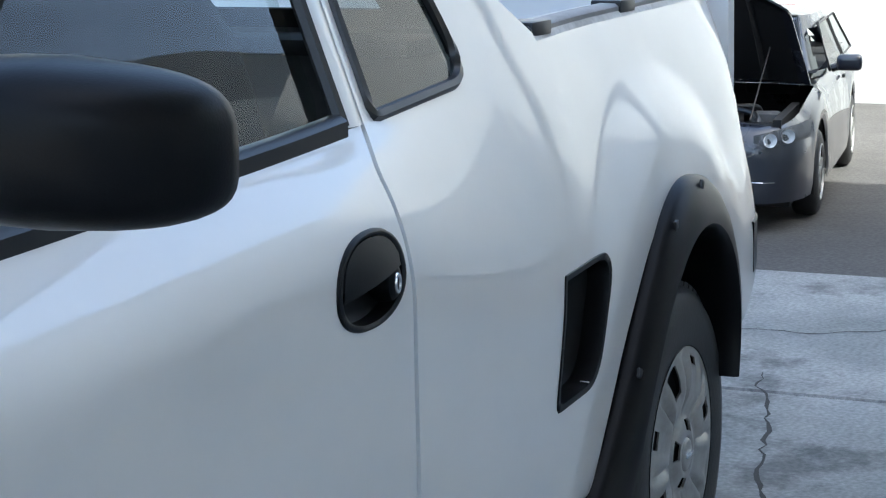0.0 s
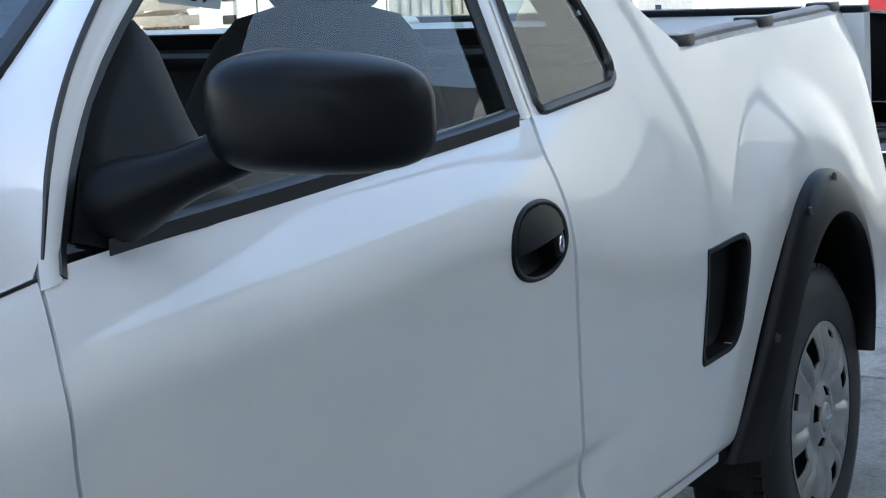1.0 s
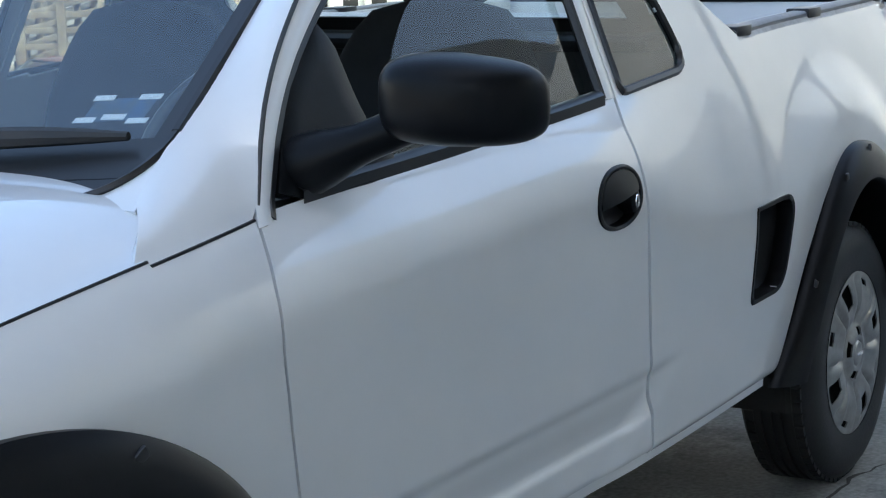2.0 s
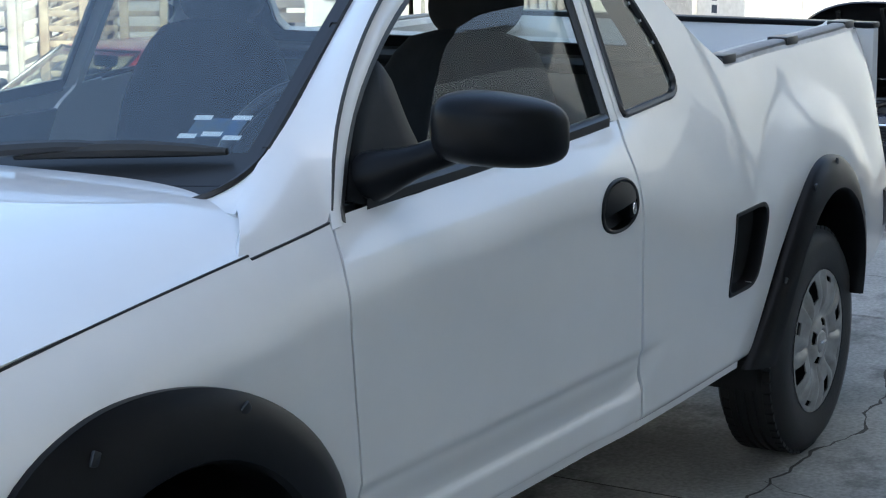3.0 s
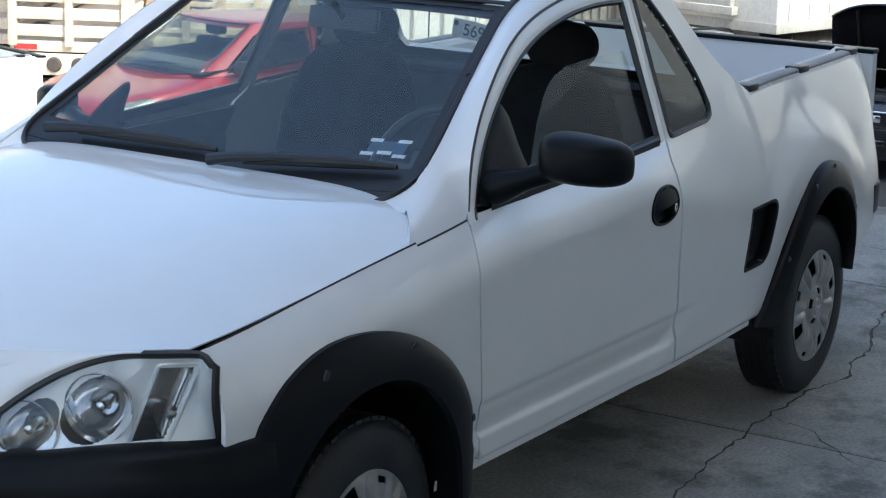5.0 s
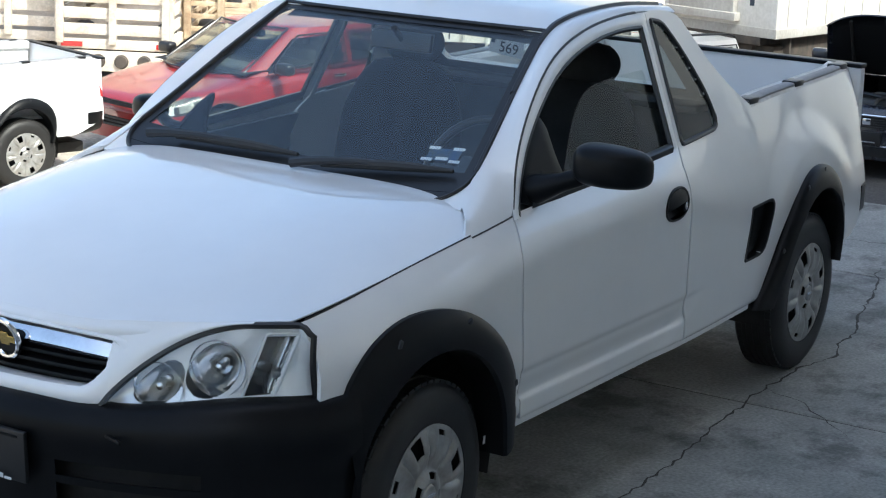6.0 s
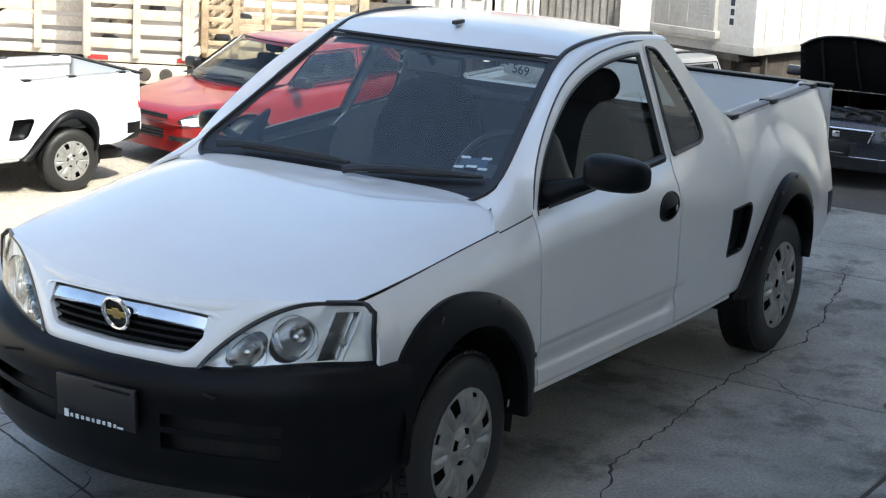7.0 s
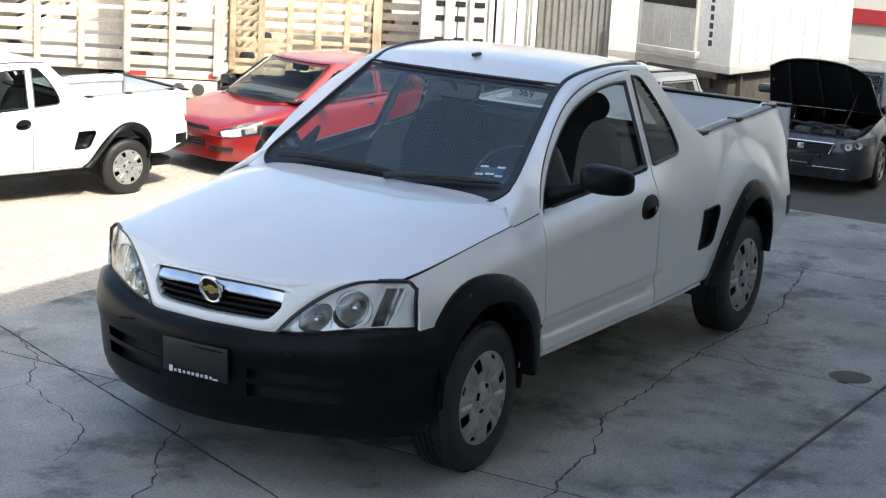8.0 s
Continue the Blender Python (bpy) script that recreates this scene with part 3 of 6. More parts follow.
        i_line = resample(soften([(0.374, -0.628, 0.976), (0.436, -0.611, 1.012), (0.53, -0.592, 1.066), (0.655, -0.565, 1.133), (0.87, -0.517, 1.258), (1.085, -0.475, 1.375), (1.22, -0.486, 1.411), (1.42, -0.496, 1.424), (1.60, -0.496, 1.42), (1.815, -0.490, 1.402)], 2), 60)
        rows = []
        for p, q in zip(o_line, i_line):
            a, b = S(p.x, p.z, -0.004 * smooth(0.955, 0.935, p.z)), Vector((q.x, -hand * q.y, q.z))
            out = Vector((-0.35, hand * 0.7, 0.62)).normalized()
            rows.append([a.lerp(b, k / 6) + out * 0.014 * math.sin(math.pi * k / 6) * min(1, (a - b).length / 0.06) for k in range(7)])
        part("pillar", outward(sheet(rows), (1.2, 0, 0.9)), PAINT, car, thick=0.014)
        part("door_gap_seal", tube([S(p.x + 0.004, p.z - 0.003, -0.003) for p in o_line[:50] if p.z > 0.945], 0.0055, 6), TRIM, car)
        part("pillar_backing", tube([S(p.x + 0.020, p.z - 0.004, -0.040) for p in o_line if 0.955 < p.z < 1.11], 0.022, 8), TRIM, car)
        part("hood_gap", tube([S(x, shoulder(x) - 0.0005, -0.0015) for x in np.linspace(-0.40, 0.285, 30)], 0.0030, 6), TRIM, car)
        part("wing_seam", tube([S(lerp(0.285, 0.492, k / 11), lerp(0.915, 0.9385, k / 11), -0.001) for k in range(12)], 0.0028, 6), TRIM, car)
        # roof ditch
        part("roof_ditch", tube([Vector((q.x, -hand * q.y, q.z + 0.001)) for q in i_line[19:]], 0.011, 6), TRIM, car, "black roof gutter strip")
        # bed rail cap and inner wall
        rows = []
        for x in np.linspace(2.19, 3.55, 20):
            t = shoulder(x)
            w = side(x, t)
            rows.append([Vector((x, hand * y, z)) for y, z in ((w - 0.002, t - 0.004), (w - 0.012, t + 0.012), (w - 0.085, t + 0.014), (w - 0.10, t + 0.0), (w - 0.10, t - 0.05), (w - 0.075, t - 0.07), (w - 0.075, 0.58))])
        part("bed_wall", sheet(rows), BEDWALL, car, "scratched white bed side wall")
        rows = []
        for x in np.linspace(2.21, 3.53, 16):
            t = shoulder(x) + 0.014
            w = side(x, t - 0.014)
            rows.append([Vector((x, hand * y, z)) for y, z in ((w - 0.010, t - 0.012), (w - 0.010, t + 0.002), (w - 0.016, t + 0.007), (w - 0.042, t + 0.008), (w - 0.054, t + 0.005), (w - 0.056, t - 0.004))])
        rail = part("bed_rail", sheet(rows, closed=True), RAIL_GREY, car, "grey plastic bed rail with black strap lugs")
        for x in (2.26, 2.80, 3.42):
            t = shoulder(x) + 0.02
            lug = box(x - 0.045, side(x, t - 0.02) - 0.060, t - 0.016, x + 0.045, side(x, t - 0.02) - 0.005, t + 0.006, 0.004)
            part("rail_lug", lug if hand > 0 else flip_y(lug), TRIM, car).parent = rail
        # tail lamp and rear bumper corner
        rows = []
        for z in np.linspace(0.72, 1.02, 10):
            rows.append([Vector((x, hand * (side(min(x, 3.60), z) + 0.004) - hand * k, z)) for x, k in ((3.59, 0), (3.605, 0.0), (3.62, 0.004), (3.645, 0.04), (3.65, 0.10))])
        part("tail_lamp", outward(sheet(rows), (2, 0, .8)), RED_LENS, car, "tall red tail lamp", thick=0.01)
        # headlamp
        headlamp(car, hand)
        mirror(car, hand)
    return car


def fit_bed_to_view(car, start=2.2, ratio=0.91):
    """Draws the load bed and tail in towards the cab to fit the camera's view; wheels move along and stay round."""
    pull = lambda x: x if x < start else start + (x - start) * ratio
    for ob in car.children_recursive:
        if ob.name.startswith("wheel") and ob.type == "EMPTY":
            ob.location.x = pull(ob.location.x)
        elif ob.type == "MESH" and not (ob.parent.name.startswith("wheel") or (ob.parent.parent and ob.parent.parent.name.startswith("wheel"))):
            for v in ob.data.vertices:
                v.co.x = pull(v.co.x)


def thing_part(name, parent):
    ob = new(name)
    ob.parent = parent
    return ob


def oval(S, s, o, n=56):
    """One ring of the handle's egg-shaped bezel."""
    ring_pts = []
    for k in range(n):
        a = 2 * math.pi * k / n
        c, d = math.cos(a), math.sin(a)
        x = 0.088 * math.copysign(abs(c) ** 0.9, c) + 0.010 * d
        z = 0.053 * math.copysign(abs(d) ** 0.9, d)
        ring_pts.append(S(HANDLE_X + x * s, HANDLE_Z + z * s, o))
    return ring_pts


def handle_plate(S):
    """Flush egg-shaped bezel round a finger well."""
    rows = [oval(S, s, o) for s, o in ((1.0, -0.004), (1.0, 0.0012), (0.985, 0.003), (0.93, 0.0038), (0.87, 0.002), (0.862, -0.004), (0.855, -0.018), (0.62, -0.026), (0.3, -0.030), (0.02, -0.030))]
    return sheet(rows, closed=True)


def handle_flap(S):
    """The pull flap fills the upper part of the well, nearly flush; its lower edge slants."""
    rows = []
    for j in range(8):
        v = j / 7
        row = []
        for u in np.linspace(-1, 1, 17):
            low = -0.004 + 0.008 * u
            top = 0.0445 * math.sqrt(max(0.0, 1 - (0.93 * abs(u)) ** 2.4))
            x = 0.0735 * u * (1 - 0.03 * v)
            z = lerp(low, max(top, low + 0.003), v)
            row.append(S(HANDLE_X + x + 0.010 * z / 0.053, HANDLE_Z + z, 0.0025 + 0.005 * (1 - u * u) * (1 - v)))
        rows.append(row)
    tip = [p + Vector((0, -math.copysign(0.012, p.y), 0.004)) for p in rows[0]]
    return sheet([tip] + rows)


def headlamp(car, hand):
    def lamp_pt(u, v, back=0.0):
        y = lerp(0.292, 0.718, u)
        low = lerp(0.606, 0.645, u ** 1.5)
        x_e = hood_front(min(y, 0.68))
        high = hood_z(x_e, min(y, 0.68)) - 0.010 if u > 0.72 else lerp(0.612, hood_z(hood_front(0.5987), 0.5987) - 0.010, math.sin(u / 0.72 * math.pi / 2) ** 0.85)
        if u > 0.93:
            high -= 0.02 * smooth(0.93, 1.0, u)
        z = lerp(low, max(high, low + 0.004), v)
        top = hood_z(x_e, min(y, 0.68)) - 0.010
        x = lerp(nose_plan(y), x_e - 0.004, max(0.0, (z - low) / max(0.05, top - low)) ** 1.3)
        return Vector((x + back - 0.01 * math.sin(math.pi * v) * (1 if not back else 0), hand * (y - back * 0.35 * u), z))
    def infill(u, v):
        a = lamp_pt(u * 0.72, 1.0)
        y = abs(a.y)
        b = Vector((hood_front(y), a.y, hood_z(hood_front(y), y)))
        return a.lerp(b, v) + Vector((-0.012, 0, 0.006)) * math.sin(math.pi * v) * (1 - v)
    part("nose_infill", outward(grid(infill, 24, 8), (0, 0, 0.7)), PAINT, car, thick=0.006)
    hl = thing_part("headlight", car)
    part("lens", outward(grid(lambda u, v: lamp_pt(u, v), 36, 14), (0, 0, 0.7)), LENS, hl, "clear plastic headlamp lens", thick=0.003).visible_shadow = False
    part("housing", grid(lambda u, v: lamp_pt(u, v, 0.10), 24, 8), DARK, hl)

    def opening(i, j):
        u, v = (i + 0.5) / 168, (j + 0.5) / 60
        if ((u - 0.27) / 0.135) ** 2 + ((v - 0.44) / 0.40) ** 2 < 1 or ((u - 0.545) / 0.135) ** 2 + ((v - 0.47) / 0.37) ** 2 < 1:
            return True
        return 0.10 < v < 0.86 and 0.695 + 0.09 * v < u < 0.825 + 0.09 * v
    part("reflector_mask", grid(lambda u, v: lamp_pt(lerp(0.01, 0.985, u), lerp(0.03, 0.97, v), 0.016 + 0.012 * math.sin(math.pi * v)), 168, 60, skip=opening), REFLECTOR, hl, "bright chromed reflector surround", thick=0.002)
    edge = [lamp_pt(u, 0) for u in np.linspace(0, 1, 24)] + [lamp_pt(1, v) for v in np.linspace(0.05, 1, 8)] + [lamp_pt(u, 1) for u in np.linspace(0.98, 0, 30)]
    part("lamp_seal", tube([p + Vector((0.003, 0, 0)) for p in edge], 0.0085, 6, closed=True), TRIM, hl)
    for u, v, r, name, mat in ((0.27, 0.42, 0.058, "main_beam_bowl", BOWL), (0.56, 0.50, 0.066, "dipped_beam_bowl", BOWL)):
        c = lamp_pt(u, v, 0.05)
        bowl = lathe([(r, -0.03), (r * 1.06, -0.036), (r * 1.06, -0.028), (r, -0.024), (r * 0.9, 0.0), (r * 0.7, 0.025), (r * 0.4, 0.042), (r * 0.18, 0.046)], 36)
        moved(bowl, pose(c.x, c.y, c.z, 0, 0, -70 if hand < 0 else -110))
        bw = part(name, bowl, mat, hl)
        bulb = lathe([(0.0001, -0.03), (0.009, -0.026), (0.011, -0.01), (0.011, 0.03)], 16)
        moved(bulb, pose(c.x, c.y, c.z, 0, 0, -70 if hand < 0 else -110))
        part("bulb", bulb, CHROME, hl).parent = bw
    # upright pod with the indicator
    frame_pts = [lamp_pt(u + 0.09 * v, v, 0.020) for u, v in rounded_uv(0.69, 0.83, 0.08, 0.88)]
    part("indicator_frame", tube(frame_pts, 0.0045, 8, closed=True), REFLECTOR, hl)
    part("indicator_pod", grid(lambda u, v: lamp_pt(lerp(0.69, 0.83, u) + 0.09 * lerp(0.08, 0.88, v), lerp(0.08, 0.88, v), 0.035 + 0.03 * math.sin(math.pi * u)), 10, 10), AMBER, hl)
    c = lamp_pt(0.83, 0.35, 0.035)
    part("indicator_bulb", moved(lathe([(0.0001, -0.012), (0.010, -0.010), (0.014, 0.0), (0.014, 0.012)], 16), pose(c.x, c.y, c.z, 0, 0, -55 if hand < 0 else -125)), AMBER, hl)
    return hl


def rounded_uv(u0, u1, v0, v1):
    return [(p.x, p.z) for p in rounded([(u0, v0), (u1, v0), (u1, v1), (u0, v1)], [0.03] * 4, 4)]


def mirror(car, hand):
    m = thing_part("door_mirror", car)
    if hand > 0:
        m.scale = (0.68, 0.68, 0.68)
        m.location = (0.305, 0.165, 0.295)   # far mirror shrunk and drawn in about its foot to fit the camera's view
    rows = []
    # housing: a flattened, rounded shell, broad side towards the front
    cx, cy, cz = 0.680, 0.922, 1.080
    for k in range(17):
        a = math.pi * k / 16
        row = []
        for j in range(40):
            b = 2 * math.pi * j / 40
            e = lambda t, p: math.copysign(abs(t) ** p, t)
            yy = 0.107 * e(math.sin(a), 0.5) * e(math.cos(b), 0.5)
            zz = 0.060 * e(math.sin(a), 0.5) * e(math.sin(b), 0.55)
            xx = -0.075 * e(math.cos(a), 0.9) if a < math.pi / 2 else -0.028 * e(math.cos(a), 0.5)
            tilt = 0.10 * yy
            zz *= 1 - 1.2 * max(0, yy) * 0.9
            row.append(Vector((cx + xx + 0.35 * max(0.0, yy) , hand * (cy + yy), cz + zz - 0.06 * max(0, yy) - tilt * 0.2)))
        rows.append(row)
    part("mirror_shell", weld(sheet(rows, closed=True)), PLASTIC, m, "black plastic mirror housing")
    glass_bm = fan([Vector((cx + 0.030 + 0.35 * max(0.0, 0.09 * math.cos(b)), hand * (cy + 0.092 * math.copysign(abs(math.cos(b)) ** 0.7, math.cos(b))), cz + 0.05 * math.copysign(abs(math.sin(b)) ** 0.7, math.sin(b)))) for b in np.linspace(0, 2 * math.pi, 36, endpoint=False)])
    part("mirror_glass", glass_bm, CHROME, m)
    # arm and foot
    foot = Vector((0.64, hand * (side(0.64, 0.99) + 0.0), 0.990))
    arm = [foot, Vector((0.64, hand * 0.750, 1.006)), Vector((0.65, hand * 0.800, 1.026)), Vector((0.67, hand * 0.855, 1.050))]
    bm = tube(resample(soften(arm, 2), 14), [lerp(0.043, 0.027, smooth(0, 8, k)) for k in range(14)], 16)
    for v in bm.verts:
        v.co.x = lerp(0.65, v.co.x, 1.15)
    part("mirror_arm", bm, PLASTIC, m)
    tri = [(0.545, 0.946), (0.600, 1.018), (0.645, 1.078), (0.72, 1.134), (0.80, 1.182), (0.805, 1.02), (0.85, 0.966), (0.83, 0.951)]
    tri = resample(soften([(a, 0, b) for a, b in tri], 1, closed=True), 40, closed=True)
    rows = [[skin(lerp(0.70, p.x, s), lerp(1.03, p.z, s), o, hand) for p in tri] for s, o in ((1.0, -0.018), (1.0, 0.001), (0.96, 0.003), (0.6, 0.003), (0.3, 0.003), (0.02, 0.003))]
    part("mirror_foot", sheet(rows, closed=True), PLASTIC, m, "black triangular mirror base")
    return m


def pickup_centre(car):
    """All that lies across the pickup: hood, screen, roof, nose, cabin, load bed."""
    # hood
    def hood(u, v):
        a = abs(lerp(-1, 1, u))
        yy = 0.672 * a
        for _ in range(3):
            f = hood_front(yy)
            yy = a * (side(f, shoulder(f) - 0.002) - 0.003)
        b = 0.420 + 0.015 * (1 - a * a) - 0.140 * smooth(0.85, 1.0, a)
        x = lerp(f, b, v)
        y = lerp(-1, 1, u) * (side(x, shoulder(x) - 0.002) - 0.003)
        z = hood_z(x, y)
        return Vector((x, y, z))
    part("hood", outward(grid(hood, 72, 40), (0, 0, 0)), PAINT, car, "clean white hood reflecting the sky", thick=0.004)
    # nose panel round the grille
    inn = resample(soften([(0, -0.318, 0.742), (0, -0.300, 0.772), (0, 0.300, 0.772), (0, 0.318, 0.742), (0, 0.262, 0.658), (0, 0.22, 0.646), (0, -0.22, 0.646), (0, -0.262, 0.658)], 2, closed=True), 72, closed=True)
    outl = [(0, -0.37, 0.735), (0, -0.345, 0.782), (0, 0.345, 0.782), (0, 0.37, 0.735), (0, 0.295, 0.612), (0, 0.24, 0.600), (0, -0.24, 0.600), (0, -0.295, 0.612)]
    outl = resample(soften(outl, 2, closed=True), 72, closed=True)
    k0 = min(range(72), key=lambda i: (outl[i] - (inn[0] + (inn[0] - Vector((0, 0, 0.71))) * 0.15)).length)
    outl = outl[k0:] + outl[:k0]
    rows = []
    for s, o in ((0.0, 0.035), (0.0, -0.002), (0.12, -0.006), (0.45, -0.007), (0.8, -0.003), (1.0, 0.003), (1.0, 0.02)):
        rows.append([Vector((nose_x(p.lerp(q, s).y, p.lerp(q, s).z) + o, p.lerp(q, s).y, p.lerp(q, s).z)) for p, q in zip(inn, outl)])
    part("grille_surround", sheet(rows, closed=True), PAINT, car)
    def brow(u, v):
        y = lerp(-0.40, 0.40, u)
        a = Vector((nose_x(y, 0.772) + 0.002, y, 0.772 - 0.10 * max(0.0, abs(y) - 0.335)))
        b = Vector((hood_front(abs(y)), y, hood_z(hood_front(abs(y)), y)))
        return a.lerp(b, v) + Vector((-0.009, 0, 0.007)) * math.sin(math.pi * v) * (1 - v)
    part("nose_brow", outward(grid(brow, 32, 6), (0, 0, 0.5)), PAINT, car, thick=0.006)
    # grille
    gr = thing_part("grille", car)
    part("grille_back", grid(lambda u, v: Vector((nose_x(lerp(-0.33, 0.33, u), lerp(0.63, 0.79, v)) + 0.055, lerp(-0.33, 0.33, u), lerp(0.63, 0.79, v))), 12, 4), DARK, gr)
    for z, w in ((0.662, 0.255), (0.684, 0.272), (0.706, 0.288)):
        rows = []
        for y in np.linspace(-w, w, 25):
            x = nose_x(y, z) + 0.014
            rows.append([Vector((x + a, y, z + b)) for a, b in ((0.03, 0.006), (0.0, 0.004), (-0.002, -0.002), (0.03, -0.006))])
        part("grille_slat", sheet(rows, closed=True), PLASTIC, gr)
    rows = []
    for y in np.linspace(-0.302, 0.302, 33):
        x = nose_x(y, 0.742) + 0.006
        rows.append([Vector((x + a, y, 0.741 + b - 0.012 * (y / 0.3) ** 4)) for a, b in ((0.03, 0.024), (0.008, 0.022), (-0.004, 0.006), (-0.010, -0.008), (-0.004, -0.018), (0.03, -0.02))])
    part("chrome_bar", sheet(rows, closed=True), CHROME, gr, "chrome bar across the grille")
    bx = nose_x(0, 0.728) - 0.012
    part("badge_ring", moved(tube([(0.0, 0.046 * math.cos(a), 0.050 * math.sin(a)) for a in np.linspace(0, 2 * math.pi, 40, endpoint=False)], 0.0075, 8, closed=True), pose(bx, 0, 0.728, 0, -15, 0)), CHROME, gr, "round chrome badge ring")
    part("badge_disc", moved(fan([(0.006, 0.046 * math.cos(a), 0.050 * math.sin(a)) for a in np.linspace(0, 2 * math.pi, 32, endpoint=False)]), pose(bx, 0, 0.728, 0, -15, 0)), DARK, gr)
    em = slab([(-0.002, y, z) for y, z in ((-0.036, -0.010), (-0.014, -0.010), (-0.014, -0.018), (0.014, -0.018), (0.014, -0.010), (0.036, -0.010), (0.036, 0.010), (0.014, 0.010), (0.014, 0.018), (-0.014, 0.018), (-0.014, 0.010), (-0.036, 0.010))], (0.006, 0, 0))
    part("badge_shape", moved(em, pose(bx, 0, 0.728, 0, -15, 0)), GOLD, gr, "plain gold badge shape", smooth=False, bevel=0.002)
    # bumper
    bp = thing_part("front_bumper", car)
    plan = resample(soften([(-0.33, -0.800, 0), (-0.44, -0.772, 0), (-0.555, -0.690, 0), (-0.655, -0.555, 0), (-0.740, -0.34, 0), (-0.788, -0.12, 0), (-0.795, 0.0, 0), (-0.788, 0.12, 0), (-0.740, 0.34, 0), (-0.655, 0.555, 0), (-0.555, 0.690, 0), (-0.44, 0.772, 0), (-0.33, 0.800, 0)], 2), 97)
    rows = []
    zs = [(None, -0.085), (None, -0.05), (None, -0.012), (0.57, 0.0), (0.535, 0.002), (0.50, -0.004), (0.475, -0.012), (0.455, -0.014), (0.435, -0.016), (0.415, -0.018), (0.395, -0.02), (0.365, -0.024), (0.32, -0.03), (0.275, -0.045), (0.225, -0.085), (0.215, -0.16)]
    for i, p in enumerate(plan):
        a, b = plan[max(0, i - 1)], plan[min(96, i + 1)]
        n = Vector((b - a).normalized().cross(Vector((0, 0, 1))))
        if n.x > 0:
            n = -n
        n = Vector((n.x, n.y, 0)).normalized()
        if n.dot(p - Vector((0.4, 0, 0))) < 0:
            n = -n
        ay = abs(p.y)
        top = lerp(0.612, 0.650, smooth(0.28, 0.70, ay))
        tops = [top + 0.004, top + 0.002, top - 0.014]
        rows.append([Vector((p.x, p.y, tops[k] if z is None else z)) + n * o for k, (z, o) in enumerate(zs)])
    ys = [abs(p.y) for p in plan]

    def slot(i, j):
        y = (ys[i] + ys[min(96, i + 1)]) / 2
        return (j in (6, 7) or j in (9, 10)) and 0.21 < y < 0.56
    part("bumper_skin", outward(sheet(rows, skip=slot), (0.3, 0, 0.5)), PLASTIC, bp, "dark textured plastic bumper", thick=0.006)
    part("intake_back", grid(lambda u, v: Vector((nose_plan(abs(lerp(-0.6, 0.6, u))) + 0.03, lerp(-0.6, 0.6, u), lerp(0.32, 0.52, v))), 12, 2), DARK, bp)
    for hand in (-1, 1):
        part("tow_cover", moved(box(-0.004, -0.045, -0.004, 0.004, 0.045, 0.004, 0.002), pose(-0.738, hand * 0.36, 0.556, 0, 0, hand * 18)), PLASTIC, bp)
    # number plate holder with a plain dealer strip
    pl = part("plate_holder", moved(box(-0.006, -0.150, -0.066, 0.010, 0.150, 0.066, 0.006), pose(-0.802, -0.005, 0.478, 0, -4, 0)), TRIM, bp, "empty black plate holder with pale print")
    part("plate_rib", moved(box(-0.010, -0.13, 0.050, -0.006, 0.0, 0.056, 0.001), pose(-0.802, -0.005, 0.478, 0, -4, 0)), PLASTIC, bp).parent = pl
    plate_print(pl, -0.813, -0.005, 0.424)
    # roof
    def roof(u, v):
        y = lerp(-1, 1, u)
        x = lerp(1.070 - 0.04 * (1 - y * y), 1.83, v)
        w = lerp(0.475, 0.490, smooth(0, 0.2, v))
        edge = curve((1.0, 1.345), (1.085, 1.376), (1.22, 1.411), (1.42, 1.422), (1.60, 1.420), (1.83, 1.400))(x)
        z = edge + (0.024 + 0.004 * math.sin(math.pi * v)) * (1 - abs(y) ** 2.6)
        return Vector((x, w * y, z))
    part("roof", outward(grid(roof, 40, 30), (1.4, 0, 1)), PAINT, car, "glossy white roof", thick=0.02)
    part("aerial_base", moved(box(-0.03, -0.012, -0.004, 0.03, 0.012, 0.012, 0.006), pose(1.19, 0, 1.442, 0, -3, 0)), TRIM, car)
    part("headlining", grid(lambda u, v: roof(u, v) - Vector((0, 0, 0.04)), 8, 8), GREY_TRIM, car)
    # windscreen: bowed pane with a black printed border
    edge_l = resample(soften([(0.385, -0.624, 0.974), (0.44, -0.610, 1.006), (0.655, -0.565, 1.128), (0.87, -0.520, 1.256), (1.08, -0.477, 1.372)], 1), 24)

    def screen(u, v, lift=0.0):
        k = v * 23
        i = min(22, int(k))
        e = edge_l[i].lerp(edge_l[i + 1], k - i)
        s = lerp(-1, 1, u)
        bow = (1 - s * s)
        return Vector((e.x - lerp(0.035, 0.045, v) * bow - lift * 0.5, -e.y * s, e.z + 0.004 * bow - lerp(0.028, 0.0, v) * bow + lift * 0.85))
    ws = part("windscreen", outward(grid(screen, 36, 24), (1.5, 0, 0.8)), SCREEN, car, "tinted windscreen glass", thick=0.004)
    ws.visible_shadow = False
    lo, hi, sd = 0.165, 0.035, 0.028
    frit = []
    frit.append(grid(lambda u, v: screen(u, v * lo, 0.0015), 30, 2))
    frit.append(grid(lambda u, v: screen(u, lerp(1 - hi, 1, v), 0.0015), 30, 2))
    frit.append(grid(lambda u, v: screen(u * sd, lerp(lo, 1 - hi, v), 0.0015), 2, 24))
    frit.append(grid(lambda u, v: screen(1 - sd + u * sd, lerp(lo, 1 - hi, v), 0.0015), 2, 24))
    part("screen_border", weld(*frit), TRIM, car, thick=0.0).parent = ws
    part("screen_trim", tube([screen(u, 1.0, 0.004) for u in np.linspace(0, 1, 24)], 0.008, 6), TRIM, car).parent = ws
